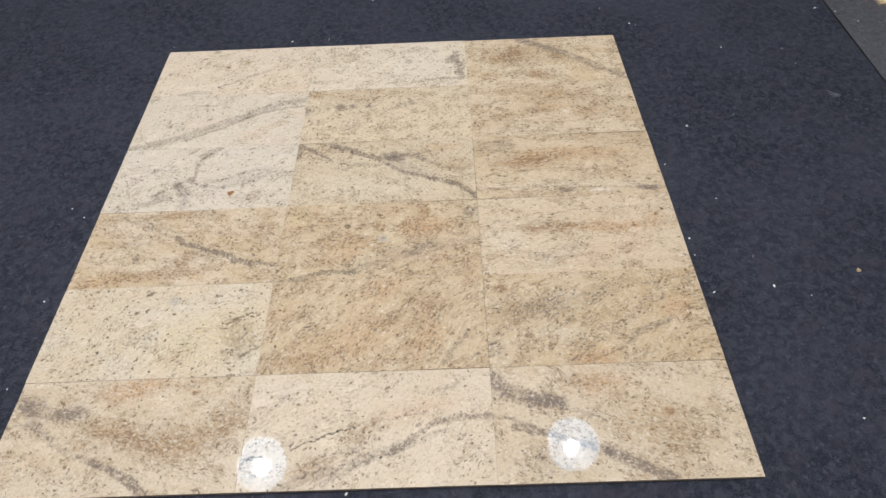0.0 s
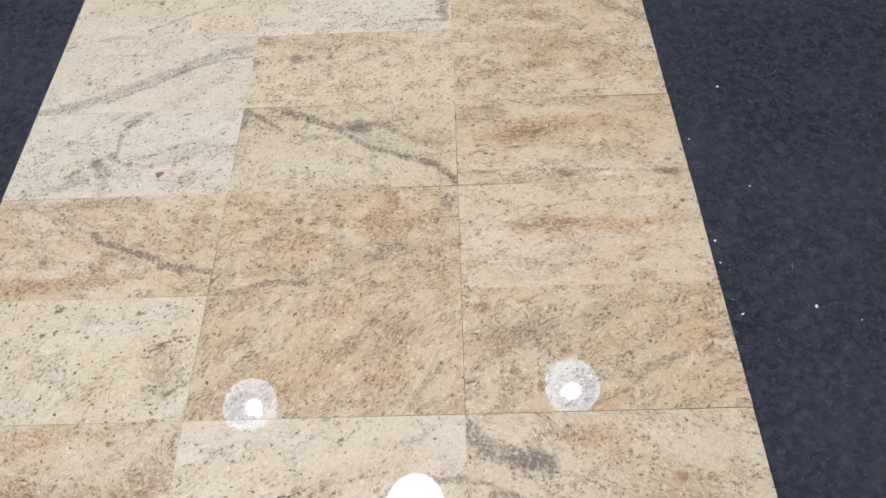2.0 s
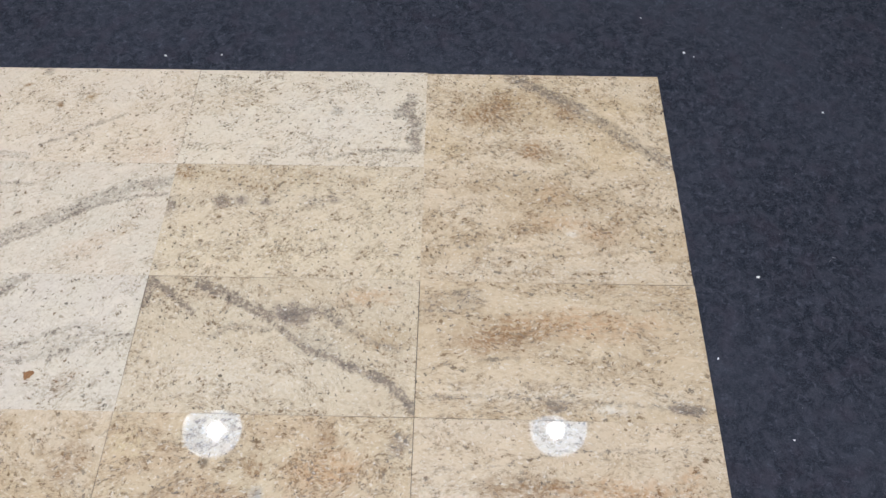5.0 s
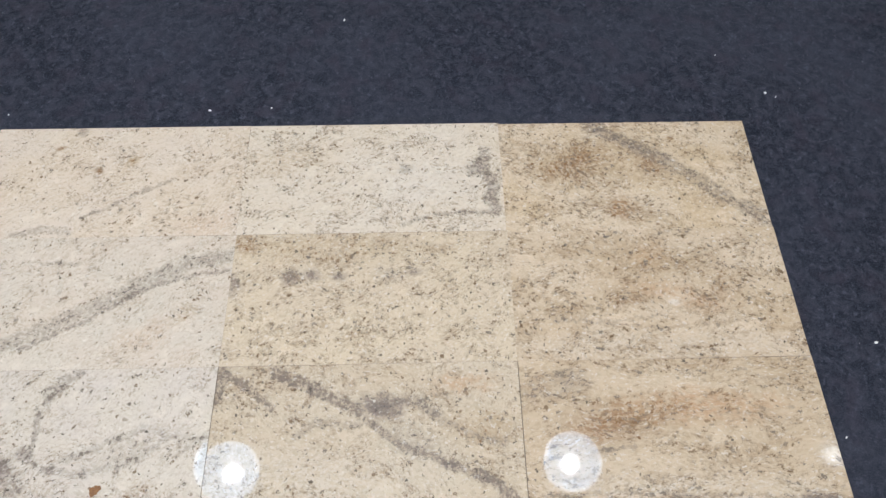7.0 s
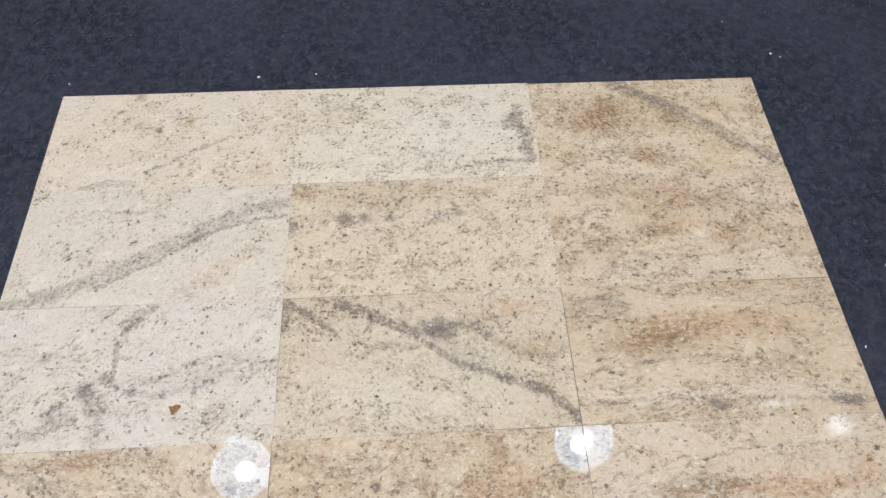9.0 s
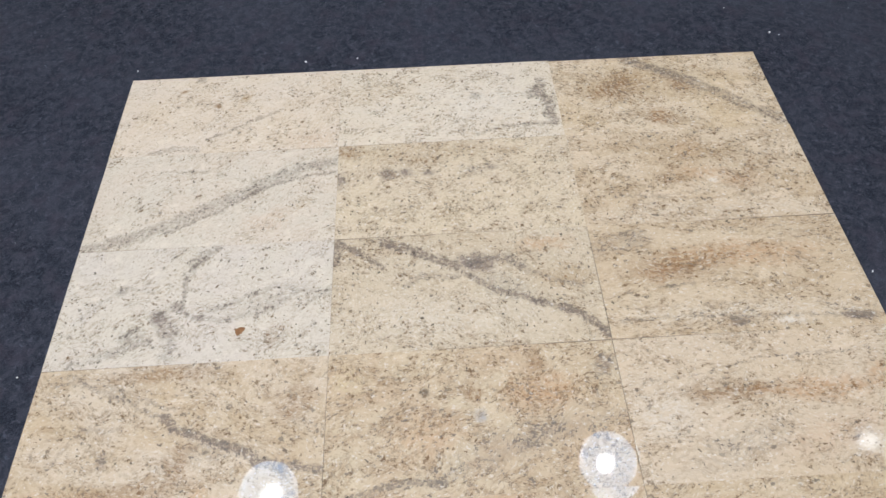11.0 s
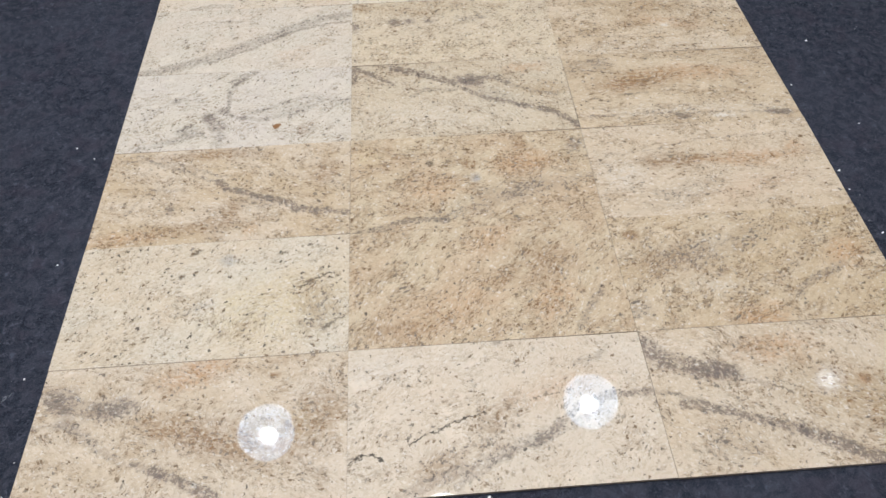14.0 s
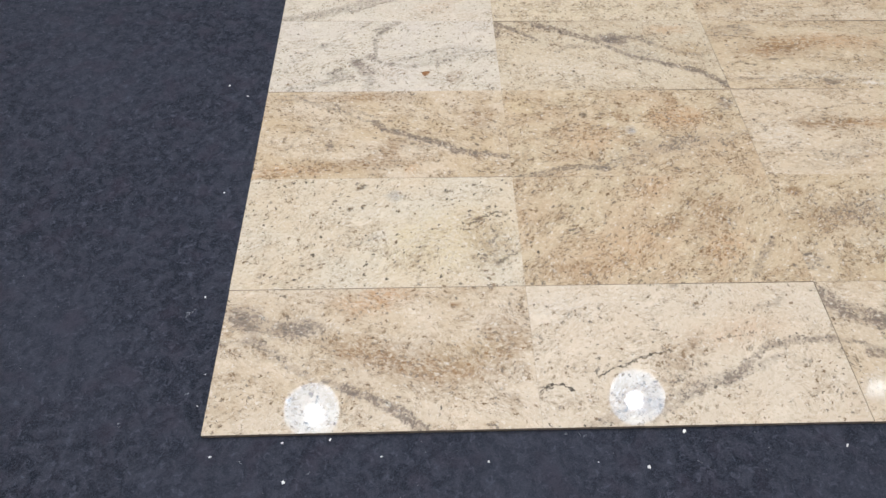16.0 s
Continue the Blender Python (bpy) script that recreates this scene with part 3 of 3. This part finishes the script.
TILES[2, 2] = dict(clear=0.55, light=(0.545, 0.455, 0.35), warm=(0.53, 0.43, 0.315), grain=3, stretch=2.3, mottle=0.5, fleck=0.5, grey=0.35, label="cream granite tile with an orange-brown level band",
    clouds=[(0.23, 0.175, 0.16, 0.035, 0, "brown", 0.65), (0.42, 0.17, 0.2, 0.035, 0, "orange", 0.55), (0.072, 0.13, 0.09, 0.07, 0, "white", 0.4), (0.54, 0.2, 0.05, 0.04, 30, "orange", 0.4), (0.2, 0.06, 0.2, 0.05, 10, "grey", 0.3), (0.4, 0.08, 0.2, 0.05, 15, "pink", 0.5)],
    veins=[(0.005, 0.4, "grey", [(0.02, 0.2), (0.17, 0.215), (0.3, 0.245), (0.5, 0.25)])])
TILES[0, 1] = dict(clear=0.6, light=(0.565, 0.51, 0.418), warm=SAND, grain=22, mottle=0.3, fleck=0.4, grey=0.2, specks=0.22, label="pale ivory granite tile peppered with black specks",
    veins=[(0.0035, 0.65, "dark", [(0.505, 0.17), (0.53, 0.185), (0.575, 0.195)]), (0.01, 0.35, "grey", [(0.235, 0.112), (0.3, 0.138)]), (0.004, 0.6, "dark", [(0.555, 0.06), (0.6, 0.085)])],
    clouds=[(0.45, 0.12, 0.25, 0.14, 10, "yellow", 0.55), (0.335, 0.25, 0.03, 0.025, 0, "blue", 0.6), (0.261, 0.277, 0.022, 0.009, 30, "dark", 0.9), (0.457, 0.262, 0.02, 0.006, 10, "dark", 0.85), (0.524, 0.178, 0.015, 0.012, 0, "dark", 0.95), (0.56, 0.06, 0.02, 0.01, 30, "dark", 0.8), (0.235, 0.212, 0.014, 0.008, 50, "dark", 0.8), (0.3, 0.13, 0.045, 0.025, 20, "white", 0.6), (0.36, 0.14, 0.03, 0.02, 0, "yellow", 0.7), (0.55, 0.1, 0.08, 0.09, 0, "grey", 0.3), (0.54, 0.12, 0.09, 0.12, 20, "tan", 0.45), (0.5, 0.15, 0.008, 0.005, 20, "dark", 0.85), (0.56, 0.13, 0.01, 0.005, 50, "dark", 0.85), (0.585, 0.19, 0.009, 0.005, 0, "dark", 0.85)])
TILES[1, 1] = dict(stretch=2.2, light=(0.51, 0.42, 0.30), warm=HONEY, grain=42, mottle=0.75, fleck=0.65, grey=0.35, label="golden-brown granite tile with slanting flecks",
    veins=[(0.014, 0.6, "grey", [(0.56, 0.115), (0.53, 0.075), (0.49, 0.015)])],
    clouds=[(0.231, 0.084, 0.2, 0.08, 30, "orange", 0.35), (0.43, 0.2, 0.1, 0.1, 50, "brown", 0.4), (0.45, 0.09, 0.1, 0.06, 40, "orange", 0.45), (0.102, 0.038, 0.12, 0.03, 0, "brown", 0.4), (0.32, 0.27, 0.1, 0.05, 30, "orange", 0.3), (0.35, 0.16, 0.04, 0.03, 45, "brown", 0.5)])
TILES[2, 1] = dict(stretch=1.9, light=(0.52, 0.425, 0.31), warm=(0.48, 0.375, 0.25), grain=28, mottle=0.6, fleck=0.6, grey=0.5, label="mottled tan granite tile with grey drifts",
    veins=[(0.014, 0.5, "grey", [(0.38, 0.07), (0.43, 0.104), (0.514, 0.137)])],
    clouds=[(0.047, 0.252, 0.03, 0.025, 0, "brown", 0.75), (0.22, 0.2, 0.2, 0.06, 15, "grey", 0.28), (0.12, 0.17, 0.14, 0.06, 10, "brown", 0.4), (0.27, 0.02, 0.1, 0.04, 0, "orange", 0.6), (0.53, 0.17, 0.08, 0.06, 30, "orange", 0.5), (0.02, 0.05, 0.04, 0.06, 0, "grey", 0.4), (0.2, 0.1, 0.1, 0.05, 0, "white", 0.4)])
TILES[0, 0] = dict(clear=0.55, light=(0.55, 0.47, 0.375), warm=(0.51, 0.415, 0.305), grain=-12, mottle=0.5, fleck=0.5, grey=0.3, label="tan granite tile with mauve clouds and curved vein",
    veins=[(0.03, 0.5, "mauve", [(0.02, 0.245), (0.07, 0.222), (0.13, 0.212), (0.19, 0.212)]), (0.014, 0.4, "mauve", [(0.075, 0.185), (0.13, 0.14), (0.2, 0.10), (0.26, 0.08)]), (0.018, 0.8, "mauve", [(0.25, 0.083), (0.3, 0.064), (0.35, 0.036), (0.4, 0.0)]), (0.01, 0.3, "grey", [(0.0, 0.185), (0.08, 0.18)])],
    clouds=[(0.045, 0.24, 0.055, 0.04, -15, "mauve", 0.8), (0.14, 0.215, 0.065, 0.035, 15, "mauve", 0.8), (0.06, 0.19, 0.03, 0.02, 0, "mauve", 0.5), (0.297, 0.277, 0.13, 0.05, 15, "orange", 0.6), (0.275, 0.165, 0.12, 0.045, -15, "brown", 0.6), (0.42, 0.125, 0.22, 0.06, -5, "brown", 0.62), (0.50, 0.16, 0.14, 0.05, 0, "tan", 0.6), (0.564, 0.19, 0.07, 0.08, 20, "brown", 0.4), (0.46, 0.262, 0.02, 0.01, 0, "brown", 0.7), (0.2, 0.03, 0.2, 0.06, 0, "white", 0.25)])
TILES[1, 0] = dict(clear=0.7, light=(0.57, 0.495, 0.40), warm=CREAM, grain=24, mottle=0.4, fleck=0.3, grey=0.25, label="pale granite tile with dark crack-like vein",
    veins=[(0.0042, 0.8, "dark", [(0.006, 0.07), (0.035, 0.085), (0.07, 0.073)]), (0.0042, 0.8, "dark", [(0.115, 0.1), (0.15, 0.118), (0.18, 0.121), (0.22, 0.138), (0.268, 0.155)]), (0.003, 0.6, "dark", [(0.37, 0.17), (0.39, 0.182), (0.42, 0.18)]), (0.007, 0.4, "brown", [(0.18, 0.06), (0.24, 0.09), (0.30, 0.08)]), (0.007, 0.4, "brown", [(0.22, 0.03), (0.27, 0.10), (0.33, 0.12)]), (0.006, 0.35, "brown", [(0.13, 0.04), (0.2, 0.09), (0.26, 0.12)]), (0.02, 0.36, "mauve", [(0.09, 0.0), (0.17, 0.03), (0.26, 0.055), (0.33, 0.085), (0.4, 0.1)]), (0.013, 0.6, "mauve", [(0.36, 0.08), (0.47, 0.158), (0.52, 0.17), (0.61, 0.168)]), (0.012, 0.35, "mauve", [(0.2, 0.01), (0.3, 0.065), (0.42, 0.105), (0.5, 0.14)])],
    clouds=[(0.072, 0.25, 0.12, 0.05, 10, "white", 0.4), (0.42, 0.19, 0.15, 0.05, 10, "pink", 0.55), (0.3, 0.15, 0.08, 0.04, 30, "brown", 0.35), (0.5, 0.255, 0.06, 0.012, 20, "grey", 0.4), (0.17, 0.05, 0.08, 0.05, 20, "brown", 0.4), (0.308, 0.3, 0.02, 0.01, 0, "grey", 0.6)])
TILES[2, 0] = dict(clear=0.5, light=(0.545, 0.462, 0.362), warm=(0.51, 0.415, 0.305), grain=-14, mottle=0.5, fleck=0.5, grey=0.35, label="tan granite tile with smoky vein and rust dot",
    veins=[(0.035, 0.85, "mauve", [(-0.01, 0.285), (0.037, 0.235), (0.11, 0.212), (0.165, 0.2)]), (0.0038, 0.6, "dark", [(0.242, 0.168), (0.275, 0.146)]), (0.003, 0.45, "dark", [(0.25, 0.178), (0.30, 0.158)]), (0.014, 0.4, "mauve", [(0.15, 0.2), (0.24, 0.165)]), (0.017, 0.7, "mauve", [(0.05, 0.14), (0.105, 0.128), (0.185, 0.101), (0.266, 0.072)]), (0.022, 0.85, "mauve", [(0.266, 0.072), (0.335, 0.036), (0.405, 0.0)]), (0.012, 0.45, "grey", [(-0.01, 0.168), (0.05, 0.16), (0.12, 0.12)])],
    clouds=[(0.13, 0.208, 0.05, 0.025, 0, "mauve", 0.7), (0.431, 0.167, 0.022, 0.018, 0, "rust", 1.0), (0.436, 0.165, 0.008, 0.008, 0, "dark", 0.6), (0.4, 0.13, 0.22, 0.09, -10, "tan", 0.6), (0.27, 0.25, 0.14, 0.05, 0, "orange", 0.5), (0.45, 0.09, 0.1, 0.05, 0, "brown", 0.3), (0.13, 0.05, 0.12, 0.05, 0, "grey", 0.25)])

# how far each tile leans on the soft carpet, in degrees
LEAN = {(1, 0): (0.08, 0.27), (1, 2): (0.08, -0.25), (1, 3): (-0.3, 0.3), (0, 2): (-0.35, 0.0), (0, 1): (-0.08, 0.17), (0, 0): (-0.15, 0.43),
        (2, 0): (0.1, 0.0), (2, 2): (-0.12, -0.45), (2, 3): (0.25, 0.5), (1, 1): (-0.1, 0.35), (2, 1): (-0.1, 0.08)}

# tiles pushed a little out of line
NUDGE = {(2, 5): (-0.003, -0.004), (1, 5): (-0.002, 0), (0, 5): (-0.002, 0), (2, 4): (-0.002, -0.001), (2, 0): (0, -0.001), (2, 3): (0.0009, 0), (2, 2): (0.0008, 0), (2, 1): (0.0008, 0)}


def tile_mesh():
    """A tile with its corner at the origin and a fine arris round the polished face."""
    bm = bmesh.new()
    box(bm, 0.0001, 0.0001, 0, LONG - 0.0001, SHORT - 0.0001, THICK)
    top = [e for e in bm.edges if all(v.co.z > THICK / 2 for v in e.verts)]
    bmesh.ops.bevel(bm, geom=top + [e for e in bm.edges if abs(e.verts[0].co.z - e.verts[1].co.z) > 0.005], offset=0.00025, segments=2, profile=0.5, affect="EDGES")
    for f in bm.faces:
        f.material_index = 0 if f.normal.z > 0.5 else 1
    return bm


def stone_tile(look_of, mat, m, group_name):
    ob = link_mesh("stone_tile", tile_mesh(), [mat, SAWN])
    ob.matrix_world = m
    return tagged(ob, look_of, "granite tile", group_name)


shift = random.Random(4)
for n, ((col, row), style) in enumerate(TILES.items()):
    style = dict(style)
    words = style.pop("label")
    mat = granite("granite", n + 1, **style)
    nx, ny = LEAN.get((col, row), (shift.uniform(-0.15, 0.15), shift.uniform(-0.15, 0.15)))
    mid = Matrix.Translation((LONG / 2, SHORT / 2, 0))
    nudge = NUDGE.get((col, row), (0, 0))
    m = pose(nudge[0], nudge[1], 0.0008 if (col, row) == (2, 0) else 0) @ pose(col * LONG + shift.uniform(-0.0001, 0.0001), row * SHORT + shift.uniform(-0.0001, 0.0001), 0) @ mid @ pose(0, 0, 0, -ny, nx, shift.uniform(-0.01, 0.01)) @ mid.inverted()
    stone_tile(words, mat, m, "granite tiles laid in a square")

# the next display of tiles begins beyond the seam
stone_tile("yellowish cream granite tile on grey carpet", granite("granite", 40, light=SAND, warm=(0.52, 0.38, 0.19), grain=10),
           pose(2.985, 1.975, 0.001, 0, 0, 3), "granite tiles beyond the seam")


# ---- crumbs on the carpet ----
def chip(size, seed, mat, name="stone_chip"):
    r = random.Random(seed)
    bm = bmesh.new()
    bmesh.ops.create_icosphere(bm, subdivisions=1, radius=size)
    for v in bm.verts:
        v.co *= r.uniform(0.65, 1.2)
        v.co.z *= 0.6
    low = min(v.co.z for v in bm.verts)
    bmesh.ops.translate(bm, vec=(0, 0, -low - 0.0004), verts=bm.verts)
    return link_mesh(name, bm, mat)


CHIPS = [(0.496, 1.887), (0.819, 2.195), (1.914, 1.921), (1.938, 1.908), (2.24, 1.72), (2.714, 1.983), (2.785, 1.946), (1.979, 1.247), (1.857, 1.055), (1.979, 0.889),
         (1.851, 0.726), (1.85, 0.663), (1.868, 0.525), (2.041, 0.539), (2.118, 0.136), (-0.106, 0.951), (-0.053, 0.91), (0.869, -0.007), (-0.003, 1.883), (1.812, 2.053),
         (0.65, 1.893), (-0.058, 0.577), (0.228, -0.009), (0.79, -0.07), (1.158, -0.04), (0.153, -0.082), (0.02, -0.035), (0.509, -0.054), (0.143, -0.013), (-0.049, 0.295), (-0.02, 0.06), (-0.017, 0.123), (2.848, 1.867), (2.132, 0.503), (0.703, -0.059), (0.32, -0.041), (2.49, 1.594)]
SIZES = {7: 0.0042, 12: 0.003, 13: 0.0045, 0: 0.0034, 1: 0.0034, 2: 0.0036, 17: 0.0036, 23: 0.0036, 25: 0.0036, 10: 0.0032, 19: 0.0018, 3: 0.0018, 5: 0.0035, 26: 0.0019, 30: 0.0013, 31: 0.0012, 32: 0.0022, 33: 0.0015, 34: 0.0012, 35: 0.0015, 36: 0.0013, 4: 0.0032}
for n, (x, y) in enumerate(CHIPS):
    ob = chip(SIZES.get(n, 0.0024) * 1.08, n, CHIP)
    ob.matrix_world = pose(x, y, 0.001 if x > SEAM else 0, 0, 0, n * 77) @ Matrix.Diagonal((1.25 + 0.25 * math.sin(n * 9), 0.8, 0.8, 1))
    tagged(ob, "tiny white stone chip lying on charcoal carpet", "stone chip", "stone chips on the carpet")
ob = chip(0.008, 91, CHIP_TAN)
ob.matrix_world = pose(2.296, 0.582, 0, 0, 0, -40)
tagged(ob, "small tan stone flake lying on charcoal carpet", "stone chip", "stone chips on the carpet")


def lint(seed, length, name="lint"):
    """A loose wisp of pale fibres."""
    r = random.Random(seed)
    curve = bpy.data.curves.new(name, "CURVE")
    curve.dimensions, curve.bevel_depth, curve.bevel_resolution = "3D", 0.00045, 1
    for k in range(max(3, int(length * 210))):
        s = curve.splines.new("POLY")
        s.points.add(5)
        a, run = r.gauss(0, 0.55), length * r.uniform(0.2, 0.55)
        cx, cy, sag = r.gauss(0, 0.22) * length, r.gauss(0, 0.13) * length, r.uniform(-0.5, 0.5)
        for i, p in enumerate(s.points):
            u = i / 5 - 0.5
            v = sag * u * u
            p.co = (cx + run * (u * math.cos(a) - v * math.sin(a)), cy + run * (u * math.sin(a) + v * math.cos(a)), 0.0012 + 0.0015 * r.random(), 1)
            p.radius = 1.2 - 1.7 * abs(u)
    ob = new(name, curve)
    curve.materials.append(FLUFF)
    return ob


for x, y, length, turn in ((-0.073, 0.256, 0.03, 70), (2.555, 1.392, 0.055, -35), (2.612, 1.355, 0.02, -10), (2.472, 1.696, 0.022, 5), (2.157, 1.297, 0.018, 35), (2.017, 0.647, 0.02, 105),
                           (1.866, 0.644, 0.009, 80), (1.849, 0.561, 0.014, 20), (0.649, -0.008, 0.01, 0), (0.683, -0.012, 0.016, -15), (0.881, -0.064, 0.012, -10), (0.196, -0.067, 0.01, 40),
                           (-0.153, 0.027, 0.012, 60), (0.073, -0.046, 0.009, 0), (-0.043, 0.086, 0.014, 30)):
    ob = lint(int(x * 1000), length)
    ob.matrix_world = pose(x, y, 0, 0, 0, turn)
    tagged(ob, "pale grey wisp of lint on charcoal carpet", "lint", "lint on the carpet")

# fine crumbs trodden into the carpet, too small to tell apart
bm = bmesh.new()
r = random.Random(12)
for k in range(700):
    x, y = r.uniform(-1.2, 2.75), r.uniform(-0.6, 2.9)
    if -0.01 < x < 1.84 and -0.01 < y < 1.84:
        continue
    size = r.uniform(0.0004, 0.0011)
    made = bmesh.ops.create_cone(bm, segments=4, radius1=size, radius2=size * 0.4, depth=size, cap_ends=True, matrix=pose(x, y, size * 0.4, 0, 0, r.uniform(0, 90)))
tagged(link_mesh("carpet_crumbs", bm, FLUFF), "scattered tiny pale crumbs trodden into charcoal carpet", "crumbs", kind="stuff")

# a flake of rust-coloured grit stuck on the white tile
bm = bmesh.new()
bmesh.ops.create_icosphere(bm, subdivisions=3, radius=0.009)
for v in bm.verts:
    turn = math.atan2(v.co.y, v.co.x)
    v.co *= 1 + 0.16 * math.sin(2 * turn + 0.6) + 0.12 * math.sin(3 * turn) + 0.5 * noise.noise(v.co * 210)
    v.co.z *= 0.1
ob = link_mesh("rust_flake", bm, RUST)
ob.location = (0.412, 0.987, THICK + 0.0006)
tagged(ob, "rusty brown flake stuck on a whitish granite tile", "rust flake")


# ---- the hanging lamps ----
def high_bay_lamp(x, y, z, label, lens, size=0.88, glass=SHADE):
    lamp = new("high_bay_lamp")
    lamp.location = (x, y, z)
    tagged(lamp, label, "ceiling lamp", "hanging hall lamps")
    def turned(*profile):
        return spin([(r * size, h * size) for r, h in profile])

    shade = part("shade", turned((0.232, -0.13), (0.236, -0.06), (0.225, 0.02), (0.195, 0.10), (0.15, 0.16), (0.09, 0.20)), glass, lamp, "glowing clear ribbed acrylic bowl")
    rim = part("rim", turned((0.226, -0.135), (0.24, -0.135), (0.242, -0.122), (0.228, -0.122), (0.226, -0.135)), RIM if glass is SHADE else glass, lamp)
    cover = part("cover", turned((0.232, -0.132), (0.19, -0.165), (0.10, -0.19), (0.001, -0.2)), lens, lamp, "domed lens")
    bulb = part("bulb", turned((0.001, -0.14), (0.06, -0.125), (0.11, -0.06), (0.12, 0.0), (0.10, 0.07), (0.05, 0.14), (0.03, 0.20)), BULB if glass is SHADE else SPOT, lamp, "glowing white bulb")
    # added shell, no real lamp part: it only fades the bulb's glow outwards
    halo = part("glow_shell", turned((0.001, -0.15), (0.10, -0.135), (0.155, -0.07), (0.165, 0.0), (0.14, 0.08), (0.08, 0.15)), HAZE, lamp, "glowing shell added round the bulb for its soft halo")
    for ob in (shade, rim, cover, bulb, halo):
        ob.visible_shadow = False
    part("housing", turned((0.001, 0.44), (0.09, 0.44), (0.10, 0.42), (0.10, 0.24), (0.092, 0.20), (0.001, 0.20)), METAL, lamp)
    part("stem", spin([(0.012, 0.44 * size), (0.012, TOP - z)], 12), METAL, lamp)
    part("canopy", spin([(0.001, TOP - z - 0.06), (0.05, TOP - z - 0.05), (0.07, TOP - z)], 24), METAL, lamp)
    return lamp


# two real lamps, then fittings for the three added fill lights
for lx, ly in HALL_AND_FILL_LAMPS:
    high_bay_lamp(lx, ly, LAMP_Z, "lit high bay lamp with clear acrylic bowl on a stem, three of five added as unseen fill", SHADE)
high_bay_lamp(*NEAR_LAMP, LAMP_Z, "lit high bay lamp with bright domed diffuser on a stem", DIFFUSER)
high_bay_lamp(*SIDE_LAMP, LAMP_Z, "small lit high bay lamp with acrylic bowl on a stem", FAINT, 0.5, FAINT)
